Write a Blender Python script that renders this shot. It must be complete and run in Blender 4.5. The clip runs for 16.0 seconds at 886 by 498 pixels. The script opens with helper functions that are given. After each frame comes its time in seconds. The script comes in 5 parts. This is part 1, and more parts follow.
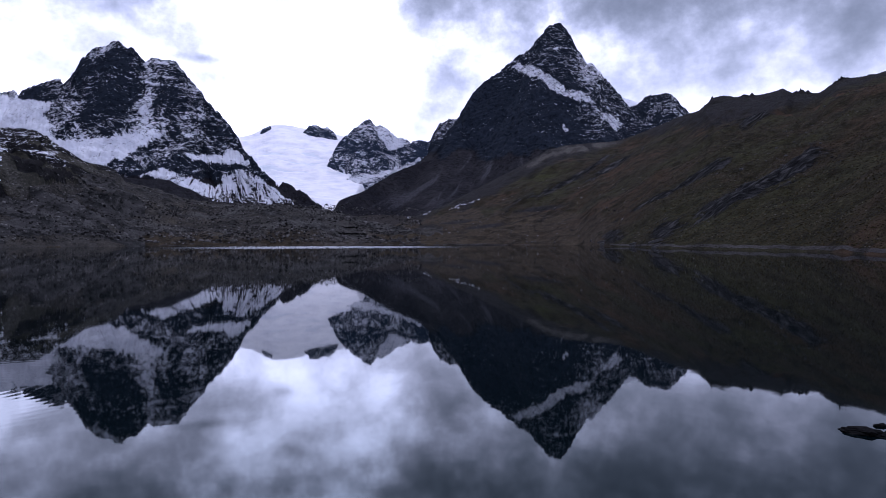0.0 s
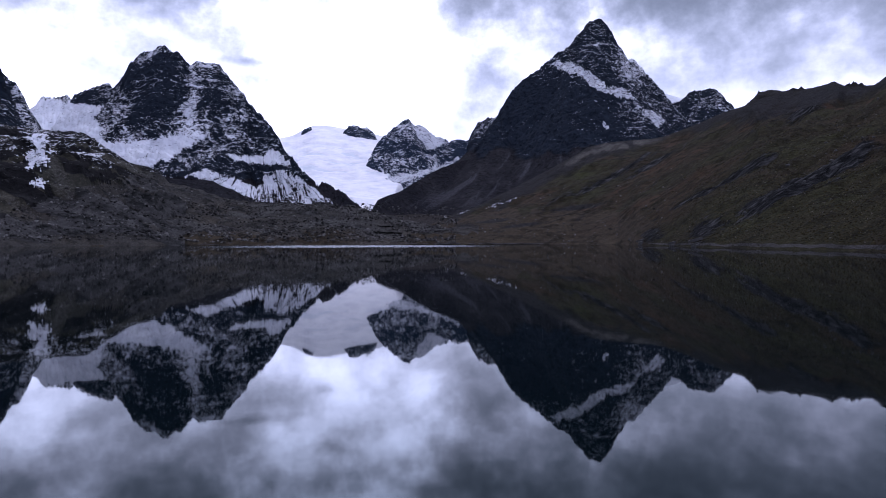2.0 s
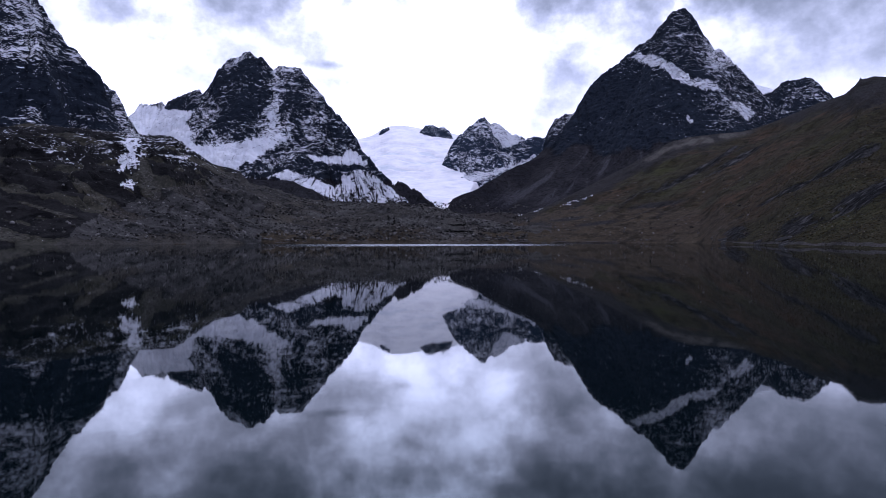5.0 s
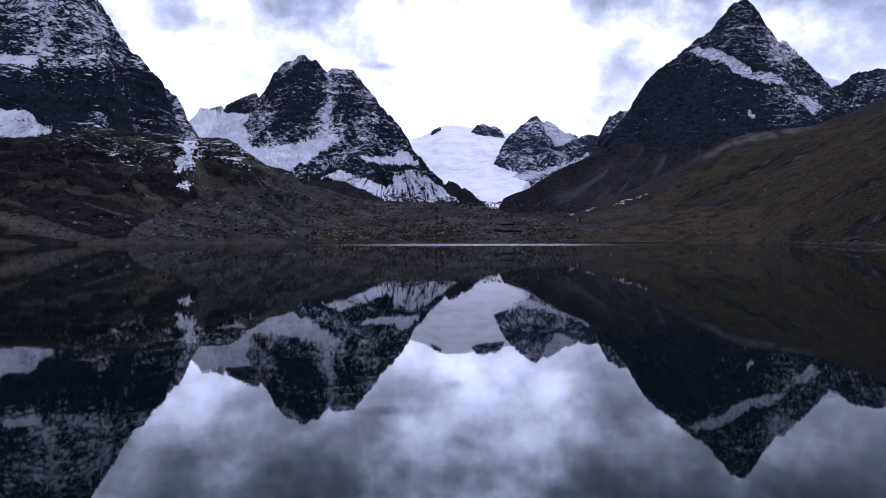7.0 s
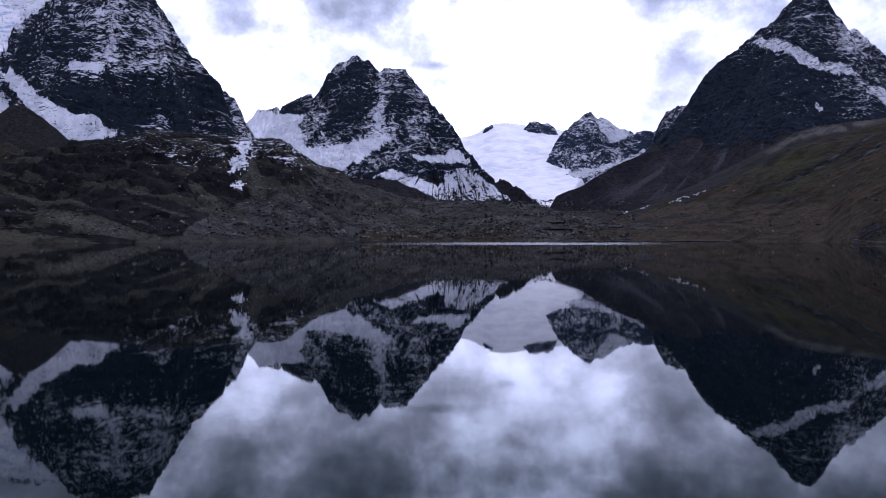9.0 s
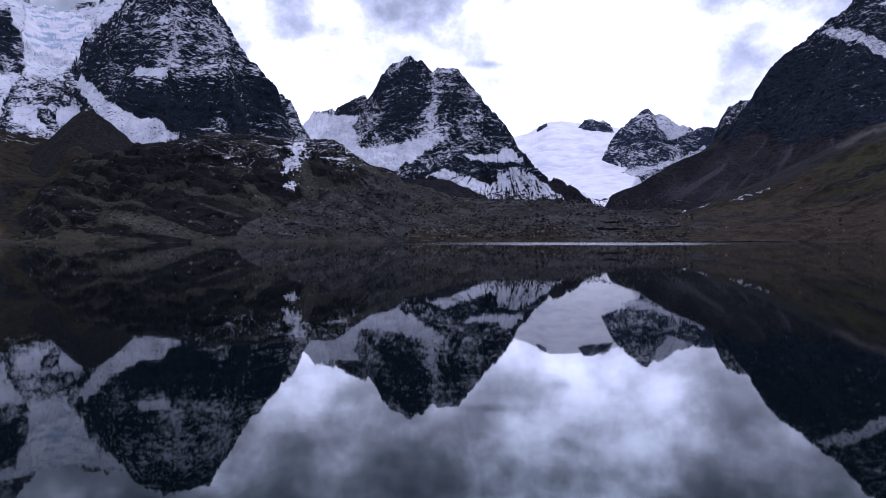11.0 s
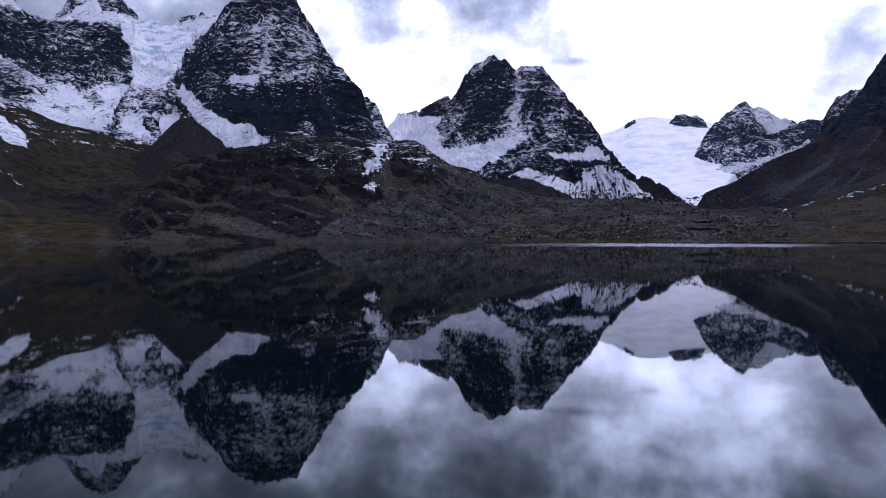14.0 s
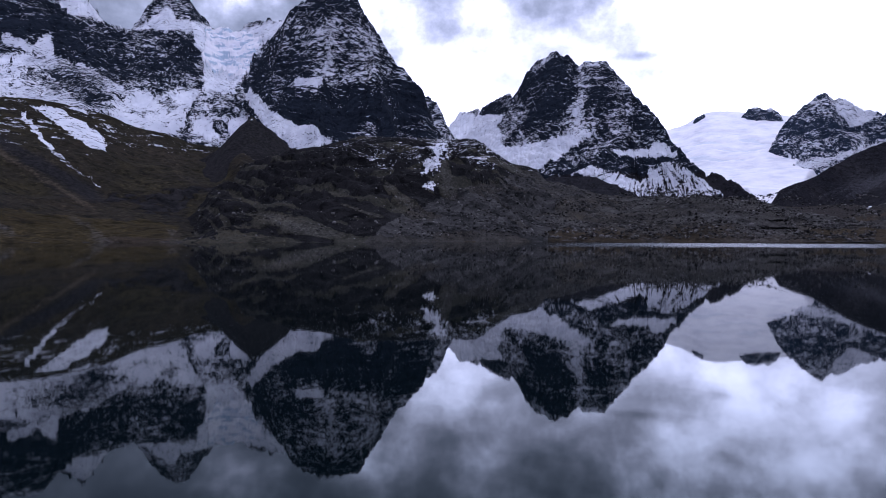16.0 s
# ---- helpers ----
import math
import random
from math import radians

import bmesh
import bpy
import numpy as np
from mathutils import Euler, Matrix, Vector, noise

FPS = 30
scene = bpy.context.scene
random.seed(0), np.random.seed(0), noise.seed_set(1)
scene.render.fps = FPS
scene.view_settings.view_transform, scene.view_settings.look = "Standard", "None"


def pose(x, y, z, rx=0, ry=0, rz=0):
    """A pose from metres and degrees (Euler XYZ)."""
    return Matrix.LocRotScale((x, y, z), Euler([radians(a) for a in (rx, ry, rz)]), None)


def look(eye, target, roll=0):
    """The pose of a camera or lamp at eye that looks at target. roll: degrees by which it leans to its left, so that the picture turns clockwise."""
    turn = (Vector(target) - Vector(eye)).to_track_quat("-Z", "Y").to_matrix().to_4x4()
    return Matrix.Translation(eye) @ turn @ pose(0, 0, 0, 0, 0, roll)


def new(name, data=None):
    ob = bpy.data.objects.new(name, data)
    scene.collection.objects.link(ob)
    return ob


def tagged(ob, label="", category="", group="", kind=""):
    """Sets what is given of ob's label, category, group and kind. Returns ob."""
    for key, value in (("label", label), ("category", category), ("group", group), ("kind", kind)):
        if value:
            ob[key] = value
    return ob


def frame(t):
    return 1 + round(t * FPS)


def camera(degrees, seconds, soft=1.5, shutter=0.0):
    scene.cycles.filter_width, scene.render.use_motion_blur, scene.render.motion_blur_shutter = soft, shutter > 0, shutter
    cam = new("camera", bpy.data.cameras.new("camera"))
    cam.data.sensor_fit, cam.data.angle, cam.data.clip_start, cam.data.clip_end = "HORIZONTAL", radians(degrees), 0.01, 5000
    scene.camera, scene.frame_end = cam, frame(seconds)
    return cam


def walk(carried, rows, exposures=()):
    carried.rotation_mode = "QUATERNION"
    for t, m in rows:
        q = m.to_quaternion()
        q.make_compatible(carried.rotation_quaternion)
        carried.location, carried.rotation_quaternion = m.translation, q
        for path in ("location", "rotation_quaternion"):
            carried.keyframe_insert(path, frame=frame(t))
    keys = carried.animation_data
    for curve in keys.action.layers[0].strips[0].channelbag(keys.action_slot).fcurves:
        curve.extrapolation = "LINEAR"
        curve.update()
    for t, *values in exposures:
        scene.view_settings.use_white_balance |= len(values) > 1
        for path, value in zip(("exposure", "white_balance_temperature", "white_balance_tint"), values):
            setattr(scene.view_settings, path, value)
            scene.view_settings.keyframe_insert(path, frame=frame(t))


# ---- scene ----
# The camera: a drone low over a mountain lake, drifting forward while it turns to its left
cam = camera(69.5, 16.0, soft=0.45)
PATH = [
    (0, pose(0.00, 0.00, 3.00, 89.32, 0.13, -0.00)),
    (0.5, pose(0.82, 0.86, 2.96, 89.31, 0.14, 0.71)),
    (1, pose(1.63, 1.76, 2.93, 89.30, 0.15, 1.50)),
    (1.5, pose(2.42, 2.70, 2.90, 89.28, 0.15, 2.47)),
    (2, pose(3.19, 3.68, 2.87, 89.26, 0.14, 3.52)),
    (2.5, pose(3.94, 4.69, 2.85, 89.24, 0.12, 4.63)),
    (3, pose(4.67, 5.74, 2.83, 89.21, 0.11, 5.79)),
    (3.5, pose(5.38, 6.82, 2.82, 89.19, 0.10, 6.92)),
    (4, pose(6.06, 7.92, 2.81, 89.18, 0.10, 8.07)),
    (6.5, pose(9.05, 13.83, 2.83, 89.13, 0.10, 13.93)),
    (7, pose(9.56, 15.07, 2.85, 89.13, 0.09, 15.09)),
    (7.5, pose(10.03, 16.33, 2.88, 89.10, 0.08, 16.26)),
    (8, pose(10.47, 17.61, 2.90, 89.07, 0.07, 17.43)),
    (8.5, pose(10.87, 18.89, 2.93, 89.03, 0.07, 18.60)),
    (9, pose(11.24, 20.19, 2.97, 89.00, 0.07, 19.79)),
    (11.5, pose(12.47, 26.77, 3.22, 88.96, 0.04, 25.81)),
    (12, pose(12.59, 28.10, 3.28, 88.96, 0.04, 27.03)),
    (12.5, pose(12.66, 29.42, 3.35, 88.95, 0.03, 28.25)),
    (13, pose(12.69, 30.74, 3.42, 88.96, 0.02, 29.52)),
    (13.5, pose(12.66, 32.05, 3.49, 88.97, 0.00, 30.80)),
    (14, pose(12.59, 33.35, 3.57, 88.96, 0.01, 32.13)),
    (14.5, pose(12.46, 34.64, 3.66, 88.95, 0.01, 33.50)),
    (15, pose(12.28, 35.93, 3.75, 88.95, -0.00, 34.85)),
    (15.5, pose(12.05, 37.20, 3.84, 88.93, -0.00, 36.26)),
    (16, pose(11.77, 38.45, 3.94, 88.86, 0.01, 37.65)),
]
walk(cam, PATH, [(0.0, 0.0, 5320, 18), (16.0, 0.0, 5320, 18)])


# ---- world and light ----
def math_node(tree, op, a, b=None, c=None):
    n = tree.nodes.new("ShaderNodeMath")
    n.operation = op
    for k, v in enumerate((a, b, c)):
        if v is None:
            continue
        if isinstance(v, (int, float)):
            n.inputs[k].default_value = v
        else:
            tree.links.new(v, n.inputs[k])
    return n.outputs[0]


# cloud banks: bearing and height in degrees, their half widths, and how much they brighten or darken the deck (in nats)
BANKS = [
    (-12, 16, 25, 20, 1.55), (-38, 12, 10, 7, 0.45), (22, 10.5, 12, 2.6, 0.45), (-26, 19.5, 6, 4.2, -1.3),
    (27, 18.5, 10, 4, -0.9), (25, 27, 20, 8, -0.9), (-5.5, 21.5, 4.5, 3.0, -1.0), (0.5, 14, 3.5, 5, -0.55),
    (11, 17.5, 9, 6, -0.95), (-20.5, 15.05, 2.0, 0.3, -1.0), (-14, 12.95, 0.7, 0.3, -0.8), (-34, 13.6, 2.6, 0.7, -0.7),
    (-66, 25, 20, 11, -1.6), (-60, 20, 11, 5, -0.5), (-16, 21, 16, 6, 0.35), (-33, 26, 7, 4, -0.8), (-8, 36, 30, 8, -0.5), (-2.5, 10.2, 2.2, 1.6, -0.7), (-13, 20, 3.5, 2.5, -0.85), (2, 21, 5, 3, -0.6),
]


def make_world():
    w = bpy.data.worlds.new("overcast_sky")
    scene.world = w
    w.use_nodes = True
    t = w.node_tree
    t.nodes.clear()
    out = t.nodes.new("ShaderNodeOutputWorld")
    bg = t.nodes.new("ShaderNodeBackground")
    co = t.nodes.new("ShaderNodeTexCoord")
    sep = t.nodes.new("ShaderNodeSeparateXYZ")
    t.links.new(co.outputs["Generated"], sep.inputs[0])
    az = math_node(t, "ARCTAN2", sep.outputs[0], sep.outputs[1])
    el = math_node(t, "ARCSINE", sep.outputs[2])
    azd = math_node(t, "MULTIPLY", az, 180 / math.pi)
    eld = math_node(t, "MULTIPLY", el, 180 / math.pi)
    # slow billows of the deck, flattened towards the horizon
    comb = t.nodes.new("ShaderNodeCombineXYZ")
    t.links.new(azd, comb.inputs[0])
    t.links.new(math_node(t, "MULTIPLY", eld, 1.2), comb.inputs[1])
    noises = []
    for scale, detail, seed in ((0.06, 6.0, 3.0), (0.17, 7.0, 11.0)):
        n = t.nodes.new("ShaderNodeTexNoise")
        n.noise_dimensions = "3D"
        n.inputs["Scale"].default_value = scale
        n.inputs["Detail"].default_value = detail
        n.inputs["Roughness"].default_value = 0.57
        comb2 = t.nodes.new("ShaderNodeVectorMath")
        comb2.operation = "ADD"
        comb2.inputs[1].default_value = (0, 0, seed * 10)
        t.links.new(comb.outputs[0], comb2.inputs[0])
        t.links.new(comb2.outputs[0], n.inputs["Vector"])
        noises.append(math_node(t, "SUBTRACT", n.outputs["Fac"], 0.5))
    wob_a = math_node(t, "MULTIPLY", noises[0], 7.0)
    wob_e = math_node(t, "MULTIPLY", noises[1], 5.0)
    higher = t.nodes.new("ShaderNodeMapRange")
    higher.inputs["From Min"].default_value, higher.inputs["From Max"].default_value = 10, 19
    higher.inputs["To Min"].default_value, higher.inputs["To Max"].default_value = 4.2, 7.6
    t.links.new(eld, higher.inputs["Value"])
    log_l = math_node(t, "ADD", math_node(t, "MULTIPLY", noises[0], 2.6), math_node(t, "MULTIPLY", noises[1], higher.outputs[0]))
    log_l = math_node(t, "ADD", log_l, math.log(0.66))
    for a, e, wa, we, amp in BANKS:
        k = min(1.0, wa / 4, we * 0.6)
        u = math_node(t, "DIVIDE", math_node(t, "SUBTRACT", math_node(t, "MULTIPLY_ADD", wob_a, k, azd), a), wa)
        v = math_node(t, "DIVIDE", math_node(t, "SUBTRACT", math_node(t, "MULTIPLY_ADD", wob_e, min(1.0, we / 4 if we > 1 else we / 12), eld), e), we)
        d2 = math_node(t, "ADD", math_node(t, "MULTIPLY", u, u), math_node(t, "MULTIPLY", v, v))
        g = math_node(t, "EXPONENT", math_node(t, "MULTIPLY", d2, -0.7))
        log_l = math_node(t, "MULTIPLY_ADD", g, amp, log_l)
    lum = math_node(t, "MULTIPLY_ADD", math_node(t, "EXPONENT", log_l), 0.9, 0.15)
    lum = math_node(t, "MULTIPLY", math_node(t, "SUBTRACT", 1.0, math_node(t, "EXPONENT", math_node(t, "MULTIPLY", lum, -0.3))), 3.85)
    ramp = t.nodes.new("ShaderNodeValToRGB")
    ramp.color_ramp.elements[0].position, ramp.color_ramp.elements[0].color = 0.15, (0.90, 0.92, 1.06, 1)
    ramp.color_ramp.elements[1].position, ramp.color_ramp.elements[1].color = 0.9, (0.97, 0.92, 1.06, 1)
    t.links.new(lum, ramp.inputs[0])
    mul = t.nodes.new("ShaderNodeVectorMath")
    mul.operation = "SCALE"
    t.links.new(ramp.outputs[0], mul.inputs[0])
    t.links.new(lum, mul.inputs["Scale"])
    sky = t.nodes.new("ShaderNodeTexSky")
    sky.sky_type, sky.sun_disc = "NISHITA", False
    sky.sun_elevation, sky.sun_rotation = radians(52), radians(-8)
    thin = t.nodes.new("ShaderNodeVectorMath")
    thin.operation = "SCALE"
    thin.inputs["Scale"].default_value = 0.009
    t.links.new(sky.outputs[0], thin.inputs[0])
    add = t.nodes.new("ShaderNodeVectorMath")
    add.operation = "ADD"
    t.links.new(mul.outputs[0], add.inputs[0])
    t.links.new(thin.outputs[0], add.inputs[1])
    t.links.new(add.outputs[0], bg.inputs["Color"])
    bg.inputs["Strength"].default_value = 1.0
    t.links.new(bg.outputs[0], out.inputs[0])


make_world()
sun_data = bpy.data.lights.new("sun", "SUN")
sun_data.energy, sun_data.angle, sun_data.color = 0.65, radians(25), (1.0, 0.96, 0.9)
sun = new("sun", sun_data)
sun.matrix_world = look((0, 0, 800), (math.sin(radians(172)) * 500, math.cos(radians(172)) * 500, 800 - 640))


# ---- noise ----
class Perm:
    rng = np.random.RandomState(7)
    table = np.concatenate([rng.permutation(256)] * 3)
    grads = rng.normal(size=(256, 3))
    grads = (grads / np.linalg.norm(grads, axis=1, keepdims=True)).astype(np.float32)


def gnoise(x, y, z):
    """Gradient noise, about -1 to 1."""
    xi, yi, zi = np.floor(x).astype(np.int32), np.floor(y).astype(np.int32), np.floor(z).astype(np.int32)
    fx, fy, fz = (x - xi).astype(np.float32), (y - yi).astype(np.float32), (z - zi).astype(np.float32)
    xi, yi, zi = xi & 255, yi & 255, zi & 255
    u, v, w = (f * f * f * (f * (f * 6 - 15) + 10) for f in (fx, fy, fz))
    p, g = Perm.table, Perm.grads
    total = 0
    for dx in (0, 1):
        for dy in (0, 1):
            for dz in (0, 1):
                k = g[p[p[p[xi + dx] + yi + dy] + zi + dz]]
                dot = k[..., 0] * (fx - dx) + k[..., 1] * (fy - dy) + k[..., 2] * (fz - dz)
                total = total + dot * (u if dx else 1 - u) * (v if dy else 1 - v) * (w if dz else 1 - w)
    return total * 1.5


def fbm(x, y, z, octaves=4, gain=0.5):
    total, amp = 0, 1.0
    for k in range(octaves):
        f = 2.03 ** k
        total = total + amp * gnoise(x * f + 13.7 * k, y * f + 7.1 * k, z * f + 3.3 * k)
        amp *= gain
    return total


def ridged(x, y, z, octaves=4, gain=0.5):
    """Sharp crests, 0 to about 1."""
    total, amp, norm = 0, 1.0, 0
    for k in range(octaves):
        f = 2.07 ** k
        total = total + amp * (1 - np.minimum(1, np.abs(gnoise(x * f + 5.7 * k, y * f + 1.9 * k, z * f + 9.1 * k)) * 1.6))
        norm += amp
        amp *= gain
    return total / norm


def smooth(a, b, v):
    t = np.clip((v - a) / (b - a), 0, 1)
    return t * t * (3 - 2 * t)


# ---- materials ----
def nodes_of(m):
    m.use_nodes = True
    t = m.node_tree
    return t, t.nodes["Principled BSDF"]


def noise_node(t, scale, detail=5.0, rough=0.6, stretch=(1, 1, 1), seed=0.0, wave=0.0):
    """Noise at a place; with wave, its layers rise and fall by about that many metres."""
    geo = t.nodes.new("ShaderNodeNewGeometry")
    mp = t.nodes.new("ShaderNodeMapping")
    mp.inputs["Scale"].default_value = stretch
    mp.inputs["Location"].default_value = (seed, seed * 1.7, seed * 0.3)
    n = t.nodes.new("ShaderNodeTexNoise")
    n.inputs["Scale"].default_value = scale
    n.inputs["Detail"].default_value = detail
    n.inputs["Roughness"].default_value = rough
    place = geo.outputs["Position"]
    if wave:
        sway = noise_node(t, 0.009, 3, 0.55, (1, 1, 0.6), seed + 3)
        comb = t.nodes.new("ShaderNodeCombineXYZ")
        t.links.new(math_node(t, "MULTIPLY", math_node(t, "SUBTRACT", sway, 0.5), wave * 4), comb.inputs[2])
        add = t.nodes.new("ShaderNodeVectorMath")
        t.links.new(place, add.inputs[0])
        t.links.new(comb.outputs[0], add.inputs[1])
        place = add.outputs[0]
    t.links.new(place, mp.inputs["Vector"])
    t.links.new(mp.outputs[0], n.inputs["Vector"])
    return n.outputs["Fac"]


def ramp_node(t, fac, stops):
    r = t.nodes.new("ShaderNodeValToRGB")
    while len(r.color_ramp.elements) < len(stops):
        r.color_ramp.elements.new(0.5)
    for e, (p, c) in zip(r.color_ramp.elements, stops):
        e.position, e.color = p, (*c, 1)
    t.links.new(fac, r.inputs[0])
    return r.outputs[0]


def mix_color(t, fac, a, b):
    m = t.nodes.new("ShaderNodeMix")
    m.data_type = "RGBA"
    for key, v in ((0, fac), (6, a), (7, b)):
        if isinstance(v, (int, float)):
            m.inputs[key].default_value = v
        elif isinstance(v, tuple):
            m.inputs[key].default_value = (*v, 1)
        else:
            t.links.new(v, m.inputs[key])
    return m.outputs[2]


def step_node(t, v, lo, hi):
    n = t.nodes.new("ShaderNodeMapRange")
    n.interpolation_type = "SMOOTHSTEP"
    n.inputs["From Min"].default_value, n.inputs["From Max"].default_value = lo, hi
    t.links.new(v, n.inputs["Value"])
    return n.outputs[0]


def attr_node(t, name):
    a = t.nodes.new("ShaderNodeAttribute")
    a.attribute_name = name
    return a.outputs["Fac"]


def bump_node(t, height, strength, distance):
    b = t.nodes.new("ShaderNodeBump")
    b.inputs["Strength"].default_value, b.inputs["Distance"].default_value = strength, distance
    t.links.new(height, b.inputs["Height"])
    return b.outputs[0]


SNOW = ((0.3, (0.58, 0.59, 0.64)), (0.7, (0.82, 0.82, 0.84)))


def terrain_material(name, ground_a, ground_b, ground_c, rock_a, rock_b, grain=0.25, snow_soft=0.12, streaks=0.0, beds=False, pale=(0.09, 0.084, 0.078), fineness=1.0):
    """Ground cover of three tones, pale scree, bare rock and snow where the mesh's values of those names say so."""
    m = bpy.data.materials.new(name)
    t, b = nodes_of(m)
    broad = noise_node(t, 0.012, 6, 0.6)
    mid = noise_node(t, 0.09, 6, 0.65, seed=31)
    fine = noise_node(t, grain, 5, 0.7, seed=77)
    g = ramp_node(t, broad, ((0.32, ground_a), (0.5, ground_b), (0.68, ground_c)))
    dark = tuple(v * 0.42 for v in ground_b)
    g = mix_color(t, step_node(t, mid, 0.44, 0.66), g, dark)
    light = tuple(min(1, v * 2.2) for v in ground_c)
    g = mix_color(t, math_node(t, "MULTIPLY", step_node(t, fine, 0.52, 0.72), 0.6), g, light)
    g = mix_color(t, math_node(t, "MULTIPLY", step_node(t, fine, 0.46, 0.32), 0.6), g, tuple(v * 0.35 for v in ground_b))
    bare = math_node(t, "ADD", attr_node(t, "dark"), math_node(t, "MULTIPLY", math_node(t, "SUBTRACT", mid, 0.5), 1.2))
    shards = mix_color(t, step_node(t, fine, 0.35, 0.65), (0.010, 0.0098, 0.0105), (0.024, 0.0225, 0.0235))
    g = mix_color(t, math_node(t, "MULTIPLY", step_node(t, bare, 0.1, 0.9), 0.92), g, shards)
    loose = math_node(t, "ADD", attr_node(t, "pale"), math_node(t, "MULTIPLY", math_node(t, "SUBTRACT", fine, 0.5), 1.1))
    grit = mix_color(t, step_node(t, fine, 0.4, 0.62), tuple(v * 0.6 for v in pale), tuple(v * 1.25 for v in pale))
    g = mix_color(t, math_node(t, "MULTIPLY", step_node(t, loose, 0.1, 0.9), 0.9), g, grit)
    strata = noise_node(t, 0.05, 6, 0.7, (0.35, 0.35, 2.6), seed=5, wave=40)
    r = ramp_node(t, strata, ((0.34, rock_a), (0.62, rock_b)))
    r = mix_color(t, step_node(t, mid, 0.5, 0.7), r, tuple(v * 0.55 for v in rock_a))
    rock = math_node(t, "ADD", attr_node(t, "rock"), math_node(t, "MULTIPLY", math_node(t, "SUBTRACT", fine, 0.5), 0.7))
    if beds:
        comb = t.nodes.new("ShaderNodeCombineXYZ")
        t.links.new(math_node(t, "MULTIPLY", attr_node(t, "along"), 0.55), comb.inputs[0])
        t.links.new(math_node(t, "MULTIPLY", attr_node(t, "across"), 3.6), comb.inputs[1])
        n = t.nodes.new("ShaderNodeTexNoise")
        n.inputs["Scale"].default_value = 1.0
        n.inputs["Detail"].default_value = 6.0
        n.inputs["Roughness"].default_value = 0.62
        t.links.new(comb.outputs[0], n.inputs["Vector"])
        line = n.outputs["Fac"]
        rock = math_node(t, "MULTIPLY_ADD", math_node(t, "SUBTRACT", line, 0.5), 1.5, rock)
        g = mix_color(t, math_node(t, "MULTIPLY", step_node(t, line, 0.5, 0.36), 0.55), g, tuple(v * 0.4 for v in ground_b))
        r = mix_color(t, math_node(t, "MULTIPLY", step_node(t, line, 0.56, 0.45), 0.85), r, tuple(v * 0.6 for v in rock_a))
    bare_rock = step_node(t, rock, 0.42, 0.58)
    if beds:
        comb = t.nodes.new("ShaderNodeCombineXYZ")
        t.links.new(math_node(t, "MULTIPLY", attr_node(t, "along"), 1.0), comb.inputs[0])
        t.links.new(math_node(t, "MULTIPLY", attr_node(t, "across"), 13.0), comb.inputs[1])
        n = t.nodes.new("ShaderNodeTexNoise")
        n.inputs["Scale"].default_value = 1.0
        n.inputs["Detail"].default_value = 4.0
        t.links.new(comb.outputs[0], n.inputs["Vector"])
        r = mix_color(t, math_node(t, "MULTIPLY", step_node(t, n.outputs["Fac"], 0.5, 0.42), 0.9), r, tuple(v * 0.5 for v in rock_a))
        r = mix_color(t, math_node(t, "MULTIPLY", step_node(t, n.outputs["Fac"], 0.56, 0.66), 0.7), r, tuple(v * 1.6 for v in rock_b))
    c = mix_color(t, bare_rock, g, r)
    crack = noise_node(t, 0.26 * fineness, 8, 0.74, (0.7, 0.7, 1.5), seed=17)
    s = math_node(t, "ADD", attr_node(t, "snow"), math_node(t, "MULTIPLY", math_node(t, "SUBTRACT", crack, 0.5), 1.35))
    if streaks:
        streak = noise_node(t, 0.034 * fineness, 7, 0.72, (1, 1, 5.0), seed=43, wave=60)
        s = math_node(t, "MULTIPLY_ADD", math_node(t, "SUBTRACT", streak, 0.5), streaks * 0.8, s)
        ledges = noise_node(t, 0.11 * fineness, 6, 0.62, (0.5, 0.5, 3.6), seed=61, wave=30)
        s = math_node(t, "MULTIPLY_ADD", math_node(t, "SUBTRACT", ledges, 0.5), streaks * 0.95, s)
    s = step_node(t, s, 0.5 - snow_soft / 2, 0.5 + snow_soft / 2)
    snow = ramp_node(t, noise_node(t, 0.02, 5, 0.6, seed=55), SNOW)
    c = mix_color(t, s, c, snow)
    t.links.new(c, b.inputs["Base Color"])
    b.inputs["Roughness"].default_value = 0.92
    b.inputs["Specular IOR Level"].default_value = 0.03
    ledge = math_node(t, "MULTIPLY", math_node(t, "MULTIPLY", strata, 1.5), bare_rock)
    height = math_node(t, "ADD", math_node(t, "MULTIPLY", fine, 0.6), math_node(t, "ADD", ledge, mid))
    height = math_node(t, "MULTIPLY", height, math_node(t, "MULTIPLY_ADD", s, -0.7, 1.0))
    t.links.new(bump_node(t, height, 0.9, 2.4), b.inputs["Normal"])
    return m


def ice_material():
    m = bpy.data.materials.new("glacier_ice")
    t, b = nodes_of(m)
    flow = noise_node(t, 0.02, 6, 0.6, (1, 0.35, 3.0))
    c = ramp_node(t, flow, ((0.3, (0.66, 0.66, 0.71)), (0.5, (0.82, 0.80, 0.82)), (0.7, (0.91, 0.88, 0.88))))
    # ice colour of the glacier's crevasses; in the icefall it is painted shade
    blue = (0.40, 0.49, 0.58)
    c = mix_color(t, step_node(t, attr_node(t, "rock"), 0.2, 0.8), c, blue)
    t.links.new(c, b.inputs["Base Color"])
    b.inputs["Roughness"].default_value = 0.7
    t.links.new(bump_node(t, noise_node(t, 0.06, 6, 0.7), 0.6, 2.0), b.inputs["Normal"])
    return m


